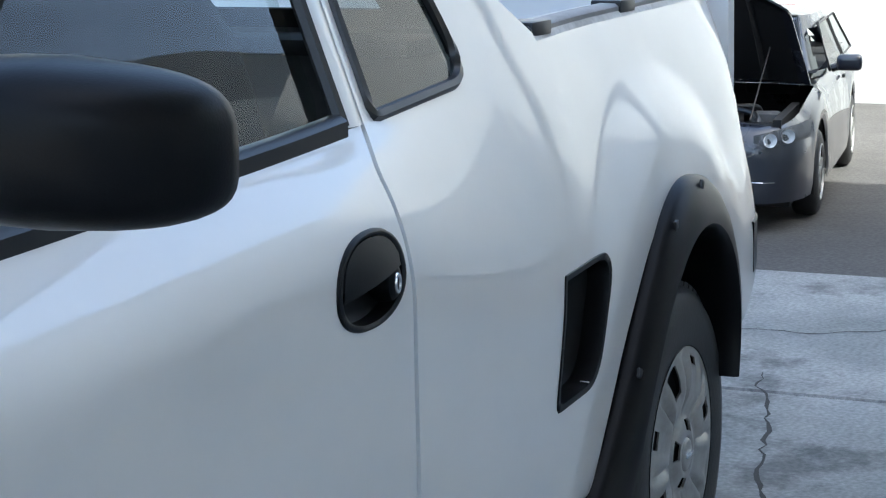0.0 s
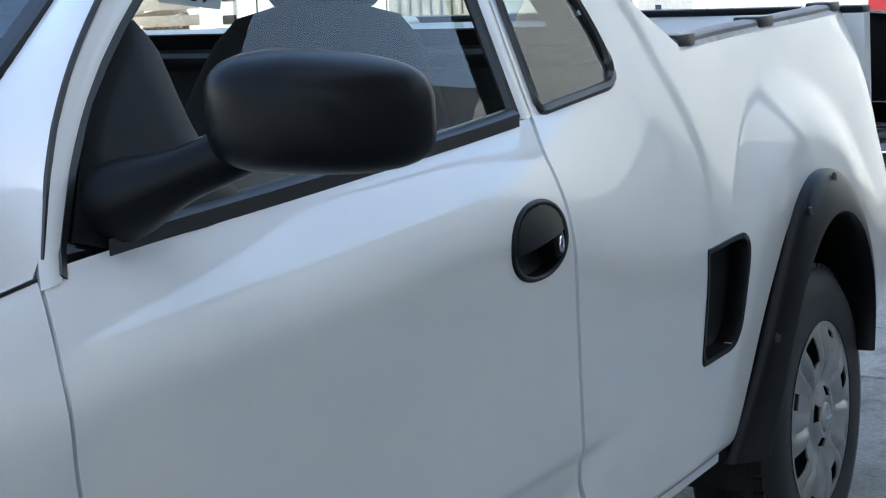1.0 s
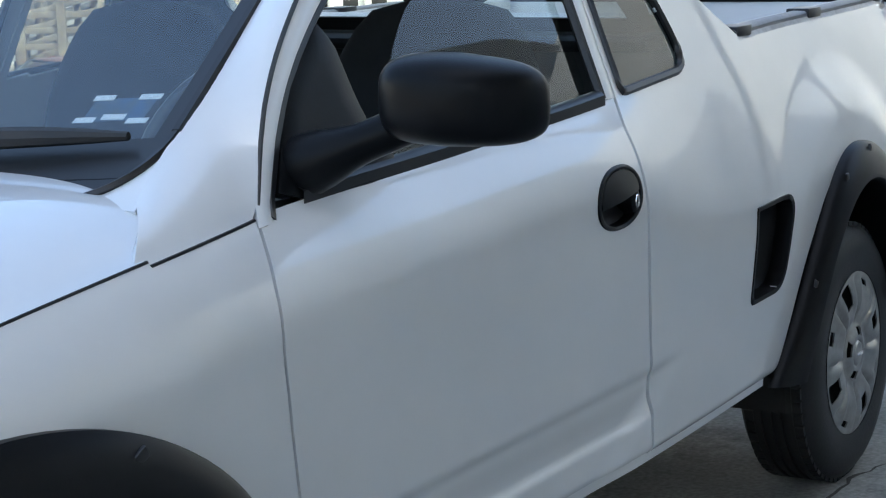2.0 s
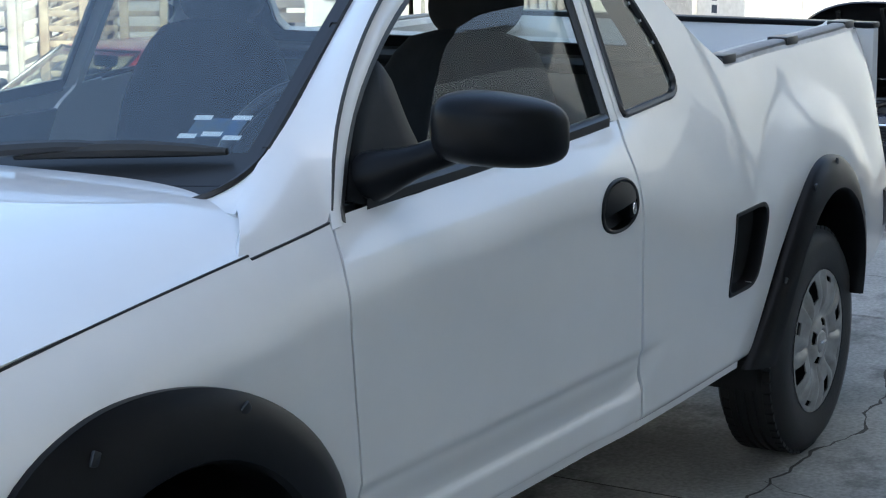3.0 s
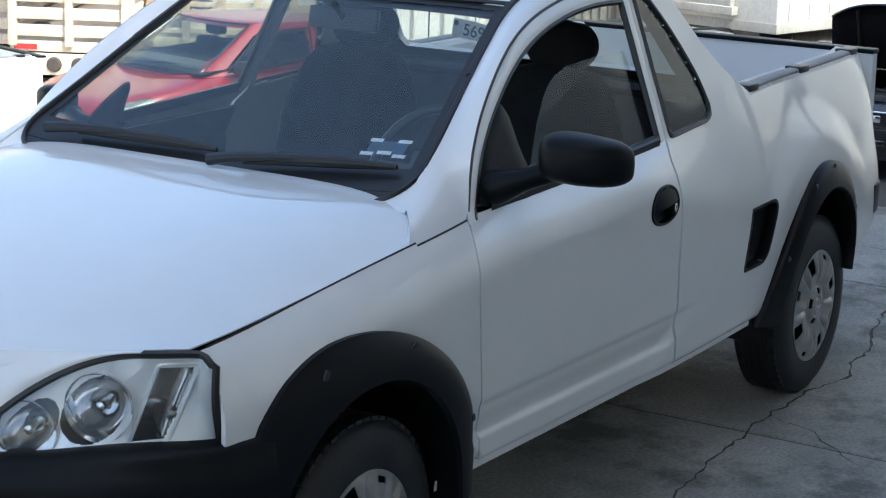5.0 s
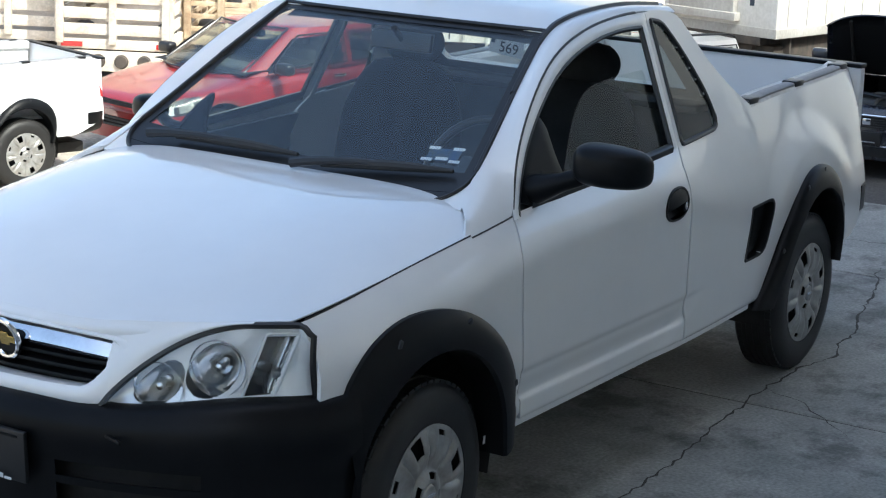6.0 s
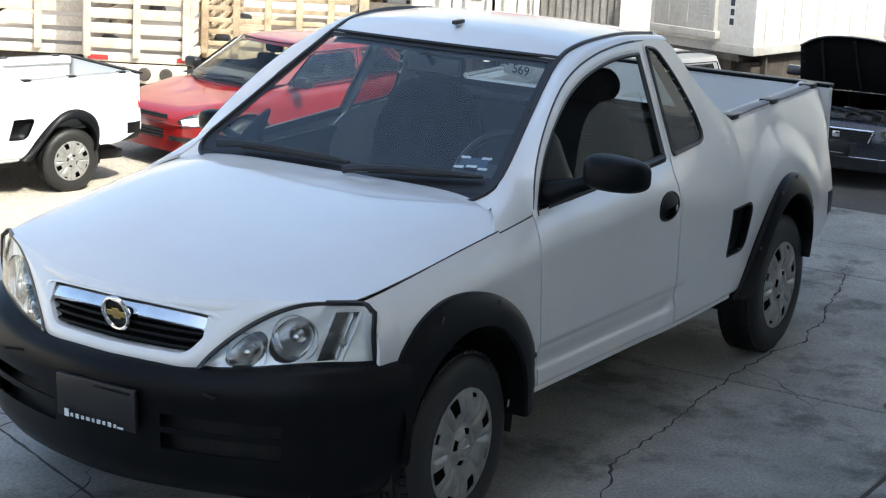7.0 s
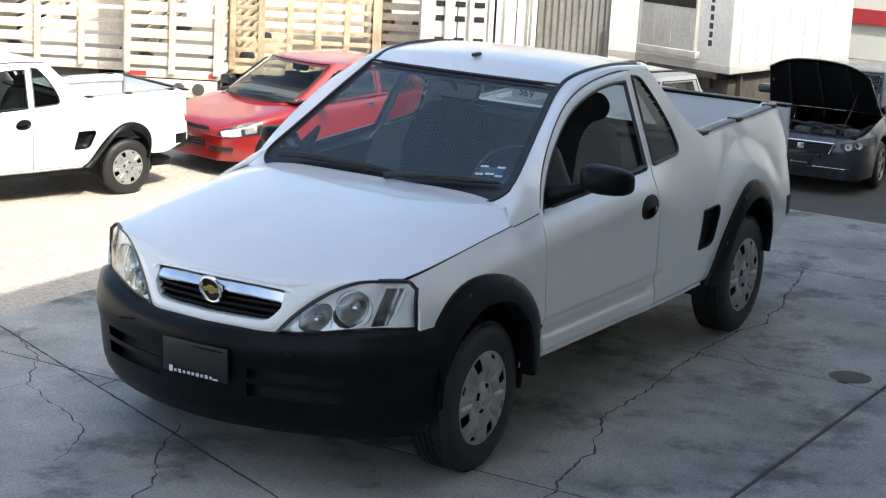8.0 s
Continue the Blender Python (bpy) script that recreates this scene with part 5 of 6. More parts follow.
def car_body(root, paint, length, deck, width, belt, screen, rear, roof_z, axles, wheel_r, hood_to=None, hood_from=0.10):
    """Painted lower body, glasshouse and panes of a parked car; x runs backwards from the front bumper."""
    def sil(x, s):
        """Point on the body's section at x; s from 0 (sill) to 1 (middle of the top)."""
        w, top = width(x), deck(x)
        low = 0.22
        for a in axles:
            d = abs(x - a)
            if d < wheel_r + 0.075:
                low = max(low, wheel_r + math.sqrt(max(0, (wheel_r + 0.075) ** 2 - d * d)))
        prof = ((0.0, 0.985, 0.0), (0.12, 1.0, 0.12), (0.35, 1.0, 0.42), (0.5, 0.985, 0.66), (0.62, 0.95, 0.86), (0.72, 0.88, 0.965), (0.84, 0.55, 1.0), (1.0, 0.0, 1.012))
        for (s0, y0, z0), (s1, y1, z1) in zip(prof, prof[1:]):
            if s <= s1 + 1e-9:
                t = (s - s0) / (s1 - s0)
                return Vector((x, w * lerp(y0, y1, t), lerp(low, top, lerp(z0, z1, t))))
    body = thing_part("body", root)
    ss = [0, .06, .12, .2, .28, .35, .43, .5, .56, .62, .67, .72, .78, .84, .92, 1.0]
    xs = sorted(set([round(float(v), 3) for v in np.linspace(0.0, length, 90)]))

    def row(x):
        left = [sil(x, s) for s in ss]
        return [Vector((p.x, -p.y, p.z)) for p in left] + left[-2::-1]
    cut = None
    if hood_to:
        n = len(ss) * 2 - 1
        cut = lambda i, j: hood_from < (xs[i] + xs[min(i + 1, len(xs) - 1)]) / 2 < hood_to and 11 <= j <= n - 13
    sk = sheet([row(x) for x in xs], skip=cut)
    sk.verts.ensure_lookup_table()
    n = len(ss) * 2 - 1
    sk.faces.new([sk.verts[k] for k in range(n)])
    sk.faces.new([sk.verts[len(sk.verts) - n + k] for k in range(n)])
    part("body_shell", sk, paint, body)
    # glasshouse
    x0, x1 = screen
    x3, x2 = rear
    def house_loop(t):
        """t: 0 at the belt, 1 at the roof."""
        pts = []
        for x_b, x_t, wy in ((x0, x1, 0.55), (x0 + 0.28, x1 + 0.14, 0.90), ((x0 + x3) / 2 - 0.1, (x1 + x2) / 2, 0.955), (x3 - 0.35, x2 - 0.05, 0.92), (x3, x2, 0.66)):
            x = lerp(x_b, x_t, t)
            y = width((x0 + x3) / 2) * wy * lerp(1.0, 0.78, t)
            z = lerp(belt(x_b) - 0.01, roof_z - 0.05 * (1 if wy != 0.96 else 0.35), t)
            pts.append((x, y, z))
        ring_pts = [Vector((x, -y, z)) for x, y, z in pts] + [Vector((x, y, z)) for x, y, z in pts[::-1]]
        return resample(soften(ring_pts, 1, closed=True), 160, closed=True)
    steps = [k / 22 for k in range(23)]
    loops = [house_loop(t) for t in steps]
    mid = sum((p for p in loops[-1]), Vector()) / 160
    top = [[p.lerp(mid, k) + Vector((0, 0, 0.05 * (1 - (1 - k) ** 2))) for p in loops[-1]] for k in (0.12, 0.35, 0.7, 0.98)]
    w0 = width((x0 + x3) / 2)
    xm = (x0 + x3) / 2 + 0.12
    sides = ((x0 + 0.36, x1 + 0.16, xm, (x1 + x2) / 2 + 0.05), (xm + 0.08, (x1 + x2) / 2 + 0.13, x3 - 0.42, x2 - 0.16))

    def opening(i, j):
        """Cells of the cabin shell that lie behind a pane."""
        if i > 21:
            return False
        t = (i + 0.5) / 22
        p = (loops[i][j] + loops[i + 1][(j + 1) % 160]) / 2
        y = abs(p.y)
        if 0.08 < t < 0.92 and p.x < lerp(x0 + 0.26, x1 + 0.14, t) and y < w0 * lerp(0.75, 0.61, t) * 0.97:
            return True
        if 0.15 < t < 0.85 and p.x > lerp(x3 - 0.20, x2 - 0.05, t) and y < w0 * lerp(0.60, 0.48, t):
            return True
        return 0.11 < t < 0.79 and y > w0 * 0.6 and any(lerp(xa, xat, t) + 0.02 < p.x < lerp(xc, xct, t) - 0.02 for xa, xat, xc, xct in sides)
    part("cabin_shell", sheet(loops + top, closed=True, skip=opening), paint, body)
    part("rear_window", sheet([[house_loop(t)[j] * 1.0 + Vector((-0.012, 0, 0)) for j in range(62, 99)] for t in (0.12, 0.5, 0.88)]), CARGLASS, body).visible_shadow = False
    part("cabin_floor", grid(lambda u, v: Vector((lerp(x0 + 0.15, x3 - 0.15, u), lerp(-0.86, 0.86, v) * w0, max(deck(lerp(x0 + 0.15, x3 - 0.15, u)), belt(lerp(x0, x3, u))) + 0.035)), 20, 8), FABRIC, body)
    part("dashboard", box(x0 + 0.30, -w0 * 0.78, belt(x0) - 0.05, x0 + 0.62, w0 * 0.78, belt(x0) + 0.10, 0.04, 3), GREY_TRIM, body)
    for sx, hs in ((x0 + 1.18, (-1, 1)), (x0 + 2.02, (-1, 1))):
        for s in hs:
            st = thing_part("seat", root)
            part("seat_back", box(sx - 0.07, s * 0.34 - 0.22, belt(sx) - 0.25, sx + 0.07, s * 0.34 + 0.22, belt(sx) + 0.17, 0.05, 3), FABRIC, st)
            part("headrest", box(sx - 0.03, s * 0.34 - 0.12, belt(sx) + 0.20, sx + 0.07, s * 0.34 + 0.12, belt(sx) + 0.36, 0.045, 3), FABRIC, st)
    # panes, a little proud of the shell
    rows = []
    for t in np.linspace(0.06, 0.95, 8):
        x, z = lerp(x0, x1, t), lerp(belt(x0) - 0.01, roof_z - 0.05, t)
        ww = w0 * lerp(0.76, 0.62, t)
        rows.append([Vector((x - 0.028 + 0.20 * (abs(s) ** 2.6) * lerp(1, 0.55, t), ww * s, z + 0.02)) for s in np.linspace(-1, 1, 13)])
    part("windscreen", sheet(rows), CARGLASS, body).visible_shadow = False
    part("screen_seal", tube(rows[0] + [r[-1] for r in rows[1:]] + rows[-1][-2::-1] + [r[0] for r in rows[-2:0:-1]], 0.012, 6, closed=True), TRIM, body)
    for hand in (-1, 1):
        def flank_pt(x_b, x_t, t, o=0.012):
            y = w0 * lerp(0.955, 0.755, t) + o
            return Vector((lerp(x_b, x_t, t), hand * y, lerp(belt(x_b), roof_z - 0.03, t)))
        for xa, xat, xc, xct in sides:
            q = [flank_pt(xa, xat, 0.08), flank_pt(xc, xct, 0.08), flank_pt(xc, xct, 0.82), flank_pt(xa, xat, 0.82)]
            g = grid(lambda u, v: q[0].lerp(q[1], u).lerp(q[3].lerp(q[2], u), v), 8, 5)
            part("side_window", g, CARGLASS, body).visible_shadow = False
            part("window_seal", tube([c for k, c in enumerate(q)] , 0.012, 6, closed=True), TRIM, body)
        part("door_handle", moved(box(-0.08, -0.012, -0.016, 0.08, 0.012, 0.016, 0.008), pose(xm - 0.12, hand * (width(xm) * 0.985), belt(xm) - 0.12)), CHROME if paint is RED_PAINT else TRIM, body)
        mm = thing_part("door_mirror", root)
        e = box(-0.06, -0.10, -0.065, 0.06, 0.10, 0.065, 0.05, 4)
        part("mirror_shell", moved(e, pose(x0 + 0.50, hand * (w0 + 0.10), belt(x0 + 0.4) + 0.09)), TRIM if paint is RED_PAINT else paint, mm)
        part("mirror_arm", tube([(x0 + 0.50, hand * (w0 - 0.04), belt(x0 + 0.4) + 0.04), (x0 + 0.50, hand * (w0 + 0.06), belt(x0 + 0.4) + 0.07)], 0.03, 8), TRIM, mm)
    for a in axles:
        for hand in (-1, 1):
            plain_wheel(root, a, width(a) - 0.105, wheel_r, 0.20, hand)
            arch = sheet([[Vector((a + (wheel_r + 0.07) * math.cos(t), hand * yy, wheel_r + (wheel_r + 0.07) * math.sin(t))) for yy in (width(a) - 0.30, width(a) - 0.02)] for t in np.linspace(-0.3, math.pi + 0.3, 20)])
            part("wheel_housing", arch, DARK, root)
    part("floor_pan", box(0.2, -width(length / 2) + 0.16, 0.17, length - 0.2, width(length / 2) - 0.16, 0.32, 0.02), DARK, root)
    return body, sil


def on_nose(width, y, z, lean=0.0):
    """x of the rounded front at a lateral place: the inverse of the plan width."""
    lo, hi = 0.0, 0.9
    for _ in range(24):
        m = (lo + hi) / 2
        if width(m) < abs(y):
            lo = m
        else:
            hi = m
    return lo


def patch(fn, nu=14, nv=8):
    return grid(fn, nu, nv)


def red_hatchback():
    root = thing("hatchback_car", "glossy red three-door hatchback parked in the sun", "car")
    W = 0.80
    width = curve((0.0, 0.50), (0.05, 0.58), (0.15, 0.68), (0.32, 0.75), (0.6, 0.79), (1.4, 0.81), (2.6, 0.81), (3.3, 0.78), (3.6, 0.70), (3.74, 0.58))
    deck = curve((0.0, 0.58), (0.05, 0.65), (0.14, 0.70), (0.4, 0.765), (0.8, 0.845), (1.0, 0.885), (1.6, 0.93), (3.2, 0.99), (3.5, 0.97), (3.68, 0.88), (3.74, 0.70))
    belt = curve((0.9, 0.87), (1.6, 0.92), (3.3, 0.985), (3.6, 0.97))
    body, sil = car_body(root, RED_PAINT, 3.74, deck, width, belt, (0.88, 1.72), (3.55, 2.95), 1.42, (0.72, 3.10), 0.29)
    front = lambda y: on_nose(width, y, 0) - 0.006
    for hand in (-1, 1):
        hl = thing_part("headlight", root)
        def lamp(u, v, back=0.0):
            x = lerp(0.022, 0.47, u ** 1.3)
            z = lerp(lerp(0.515, 0.575, u), min(lerp(0.625, 0.75, u ** 0.6), deck(x) - 0.025), v)
            s = 0.35
            while s < 0.72 and sil(x, s).z < z:
                s += 0.01
            p = sil(x, s)
            return Vector((x - 0.010 + back, hand * (p.y + 0.006 - back * 0.5), z))
        part("lamp_glass", patch(lambda u, v: lamp(u, v)), LENS, hl).visible_shadow = False
        part("lamp_housing", patch(lambda u, v: lamp(u, v, 0.004)), TRIM, hl)
        part("lamp_reflector", patch(lambda u, v: lamp(lerp(0.08, 0.50, u), lerp(0.10, 0.90 - 0.25 * u, v), 0.002)), REFLECTOR, hl)
        part("lamp_bulb", patch(lambda u, v: lamp(lerp(0.60, 0.86, u), lerp(0.18, 0.72, v), 0.002)), HUBCAP, hl)
        def fog(u, v):
            y = lerp(0.40, 0.66, u)
            return Vector((on_nose(width, y, 0) - 0.010, hand * y, lerp(0.36, 0.42 - 0.015 * u, v)))
        part("fog_recess", patch(fog), TRIM, root, thick=0.02)
    for z0, z1, w in ((0.595, 0.655, 0.36), (0.36, 0.47, 0.30)):
        gr = thing_part("grille", root)
        part("grille_back", patch(lambda u, v: Vector((on_nose(width, abs(lerp(-w, w, u)), 0) - 0.010, lerp(-w, w, u), lerp(z0, z1, v)))), DARK, gr)
        n = 3
        for k in range(n):
            z = lerp(z0, z1, (k + 0.5) / n)
            part("grille_slat", tube([(on_nose(width, abs(y), 0) - 0.016, y, z) for y in np.linspace(-w, w, 11)], 0.008, 6), TRIM, gr)
    part("bumper_line", tube([(on_nose(width, abs(y), 0) - 0.006, y, 0.545) for y in np.linspace(-0.62, 0.62, 21)], 0.008, 6), RED_PAINT, root)
    for k in (-1, 1):
        wp = [(1.03, k * 0.05, 0.935), (1.06, k * 0.05 - 0.3, 0.965), (1.10, k * 0.05 - 0.5, 0.975)]
        part("wiper", tube([(a - 0.03, b + 0.25, c + 0.012) for a, b, c in wp], 0.009, 6), TRIM, root)
    return root


def dark_saloon():
    root = thing("saloon_car", "dark blue saloon with its hood propped open", "car")
    width = curve((0.0, 0.60), (0.06, 0.70), (0.18, 0.79), (0.4, 0.86), (0.8, 0.895), (1.8, 0.915), (3.6, 0.915), (4.5, 0.87), (4.8, 0.78), (4.9, 0.66))
    deck = curve((0.0, 0.62), (0.05, 0.72), (0.14, 0.77), (0.5, 0.83), (1.2, 0.93), (1.5, 0.97), (3.8, 1.02), (4.5, 1.03), (4.8, 0.98), (4.9, 0.75))
    belt = curve((1.2, 0.95), (2.0, 0.98), (3.9, 1.02), (4.3, 1.03))
    body, sil = car_body(root, DARK_PAINT, 4.9, deck, width, belt, (1.42, 2.15), (4.25, 3.65), 1.46, (0.98, 3.75), 0.325, hood_to=1.32, hood_from=0.16)
    nose = lambda y, o=0.0: on_nose(width, abs(y), 0) - 0.010 - o
    # engine bay
    bay = thing_part("engine_bay", root)
    part("bay_floor", box(0.14, -0.70, 0.45, 1.36, 0.70, 0.50), DARK, bay)
    for hand in (-1, 1):
        part("bay_side", box(0.14, hand * 0.66 - 0.03, 0.48, 1.36, hand * 0.66 + 0.03, 0.80), DARK, bay)
    part("engine_cover", box(0.45, -0.32, 0.52, 1.0, 0.22, 0.80, 0.04), ENGINE, bay)
    part("air_box", box(0.35, 0.28, 0.52, 0.75, 0.60, 0.82, 0.03), ENGINE, bay)
    part("battery", box(0.75, 0.30, 0.52, 1.05, 0.52, 0.80, 0.015), TRIM, bay)
    part("fluid_tank", box(0.55, -0.62, 0.55, 0.78, -0.42, 0.80, 0.03), GREY_TRIM, bay)
    part("radiator_support", box(0.15, -0.64, 0.72, 0.26, 0.64, 0.775, 0.015), TRIM, bay)
    for k, (ya, yb) in enumerate(((-0.5, 0.1), (-0.2, 0.5), (0.0, -0.45))):
        part("hose", tube(resample(soften([(0.30, ya, 0.74), (0.42, ya, 0.83), (0.7, yb, 0.85), (0.95, yb, 0.76)], 2), 16), 0.022, 8), TRIM, bay)
    # raised hood
    m = pose(1.30, 0, 0.95, 0, 44, 0)
    def lid(u, v, o=0.0):
        y = lerp(-0.78, 0.78, u)
        x = lerp(-1.13 + 0.22 * (abs(y) / 0.78) ** 3, 0, v)
        return Vector((x, y * lerp(0.86, 1, v), 0.03 * (1 - (y / 0.8) ** 2) - 0.05 * (1 - smooth(0, 0.12, v)) + o))
    hd = part("raised_hood", moved(outward(grid(lid, 24, 20), (0, 0, -5)), m), DARK_PAINT, root, "raised hood with black lining", thick=0.015)
    part("hood_lining", moved(grid(lambda u, v: lid(lerp(0.05, 0.95, u), lerp(0.05, 0.95, v), -0.03), 16, 12), m), TRIM, hd)
    for y in (-0.45, 0.0, 0.45):
        part("hood_rib", moved(tube([lid((y + 0.78) / 1.56, v, -0.04) for v in np.linspace(0.08, 0.92, 8)], 0.022, 6), m), DARK, hd)
    part("prop_rod", tube([(0.30, -0.45, 0.78), (0.84, -0.52, 1.26)], 0.006, 8), CHASSIS, root)
    # face
    gr = thing_part("grille", root)
    part("grille_back", patch(lambda u, v: Vector((nose(lerp(-0.42, 0.42, u)), lerp(-0.42, 0.42, u), lerp(0.56, 0.68, v)))), DARK, gr)
    for k in range(4):
        part("grille_slat", tube([(nose(y, 0.006), y, 0.575 + 0.026 * k) for y in np.linspace(-0.40, 0.40, 13)], 0.004, 6), TRIM, gr)
    part("chrome_strip", tube([(nose(y, 0.006), y, 0.695) for y in np.linspace(-0.44, 0.44, 17)], 0.017, 8), CHROME, gr)
    for hand in (-1, 1):
        part("chrome_end", tube([(nose(0.44, 0.006), hand * 0.44, 0.695), (nose(0.40, 0.006), hand * 0.385, 0.555)], 0.012, 8), CHROME, gr)
        hl = thing_part("headlight", root)
        def lamp(u, v, back=0.0):
            y = lerp(0.50, 0.86, u)
            return Vector((on_nose(width, y * 0.992, 0) - 0.012 + back + 0.12 * max(0, v - 0.3) * u, hand * (y + 0.012), lerp(lerp(0.60, 0.66, u), lerp(0.70, 0.785, u), v)))
        part("lamp_glass", patch(lambda u, v: lamp(u, v)), LENS, hl).visible_shadow = False
        part("lamp_housing", patch(lambda u, v: lamp(u, v, 0.03)), GREY_TRIM, hl)
        for u in (0.3, 0.62):
            c = lamp(u, 0.5, 0.014)
            part("lamp_bowl", moved(lathe([(0.05, -0.03), (0.046, -0.02), (0.03, 0.01), (0.008, 0.015)], 20), pose(c.x, c.y, c.z, 0, 0, -65 if hand < 0 else -115)), REFLECTOR, hl)
    part("badge_plate", box(nose(0) - 0.014, -0.045, 0.588, nose(0) + 0.01, 0.045, 0.662, 0.008), CHROME, gr, "plain chrome badge plate")
    part("lower_intake", patch(lambda u, v: Vector((nose(lerp(-0.52, 0.52, u)), lerp(-0.52, 0.52, u), lerp(0.25, 0.35, v)))), DARK, root)
    pl = part("plate_holder", box(nose(0) - 0.02, -0.17, 0.38, nose(0) + 0.01, 0.17, 0.52, 0.006), TRIM, root, "black plate holder with pale print")
    plate_print(pl, nose(0) - 0.022, 0.0, 0.41)
    part("bumper_line", tube([(nose(y), y, 0.37) for y in np.linspace(-0.66, 0.66, 21)], 0.004, 6), CHROME, root)
    return root


def pale_wagon():
    root = thing("estate_car", "pale parked estate car with dark roof rails", "car")
    width = curve((0.0, 0.50), (0.1, 0.68), (0.4, 0.82), (1.4, 0.86), (3.8, 0.86), (4.2, 0.78), (4.35, 0.62))
    deck = curve((0.0, 0.62), (0.1, 0.80), (0.9, 0.98), (1.2, 1.02), (4.0, 1.06), (4.3, 0.95), (4.35, 0.75))
    belt = curve((1.0, 0.99), (4.2, 1.06))
    car_body(root, SILVER_PAINT, 4.35, deck, width, belt, (1.15, 1.85), (4.2, 3.9), 1.62, (0.85, 3.45), 0.33)
    for hand in (-1, 1):
        part("roof_rail", tube(resample(soften([(1.95, hand * 0.56, 1.60), (2.05, hand * 0.56, 1.68), (3.75, hand * 0.56, 1.68), (3.85, hand * 0.56, 1.60)], 2), 20), 0.022, 8), TRIM, root)
        part("tail_lamp", box(4.22, hand * 0.62 - 0.07, 0.85, 4.33, hand * 0.62 + 0.07, 1.10, 0.02), RED_LENS, root)
    part("sunroof", box(2.1, -0.36, 1.652, 2.9, 0.36, 1.666, 0.004), TINTED, root)
    return root


# ---------------------------------------------------------------- lorries along the back of the yard, sized and lined up to the camera's view
YARD = Matrix(((0.5, 0.866, 0, 8.94), (-0.866, 0.5, 0, 4.56), (0, 0, 1, 0), (0, 0, 0, 1)))


def lorry_wheels(root, x, ys, r, w=0.13):
    for y in ys:
        for s in (-1, 1):
            o = new("wheel")
            o.parent = root
            o.matrix_basis = Matrix.Translation((x * s, y, r)) @ pose(0, 0, 0, 0, 0, 90 * s)
            k = r / 0.3
            part("tyre", lathe([(a * k, -b * w) for a, b in ((0.17, 0.45), (0.22, 0.5), (0.28, 0.42), (0.3, 0.2), (0.3, -0.2), (0.28, -0.42), (0.22, -0.5), (0.17, -0.45))], 28), RUBBER, o)
            part("rim", lathe([(0.17 * k, -0.42 * w), (0.14 * k, -0.2 * w), (0.06 * k, -0.2 * w), (0.05 * k, -0.4 * w), (0.0001, -0.4 * w)], 24), CHASSIS, o)


def stake_lorry(label, w, depth, floor, height, slat_h, gap, mat, posts, lamps=True):
    """Open stake-sided lorry body, its tail towards -y; the root is at the tail's foot."""
    root = thing("stake_truck", label, "truck", group="lorries in the yard")
    h = w / 2
    part("bed_frame", box(-h, 0, floor - 0.07, h, depth, floor, 0.008), mat, root)
    part("chassis", box(-h * 0.55, 0.05, floor - 0.20, h * 0.55, depth, floor - 0.07, 0.01), CHASSIS, root)
    tail = thing_part("tail_rack", root)
    for x in np.linspace(-h + 0.025, h - 0.025, posts):
        part("post", box(x - 0.025, -0.035, floor - 0.03, x + 0.025, 0.012, floor + height, 0.004), mat, tail)
    z = floor + 0.03
    while z < floor + height - slat_h:
        part("slat", box(-h, -0.008, z, h, 0.014, z + slat_h, 0.004), mat, tail)
        z += slat_h + gap
    for s in (-1, 1):
        rk = thing_part("side_rack", root)
        for y in np.linspace(0.05, depth - 0.03, 5):
            part("post", box(s * h - 0.02, y - 0.03, floor - 0.03, s * h + 0.02, y + 0.03, floor + height, 0.004), mat, rk)
        z = floor + 0.03
        while z < floor + height - slat_h:
            part("slat", box(s * (h - 0.03) - 0.01, 0.03, z, s * (h - 0.03) + 0.01, depth, z + slat_h, 0.004), mat, rk)
            z += slat_h + gap
        if lamps:
            part("reflector", box(s * (h - 0.06) - 0.03, -0.012, floor - 0.055, s * (h - 0.06) + 0.09 * (s < 0) + 0.03, -0.001, floor - 0.02), RED_LENS, root)
    if lamps:
        part("lamp_bar", box(-h * 0.7, -0.01, floor - 0.22, h * 0.95, 0.03, floor - 0.08, 0.005), mat, root)
        for x in (-0.10, 0.06, 0.22):
            part("tail_lamp", moved(lathe([(0.0001, -0.02), (0.04, -0.018), (0.05, 0.0), (0.05, 0.02)], 18), pose(x, -0.012, floor - 0.15)), CHASSIS, root)
    lorry_wheels(root, h - 0.10, (0.45, depth - 0.5), min(0.26, floor * 0.62))
    return root


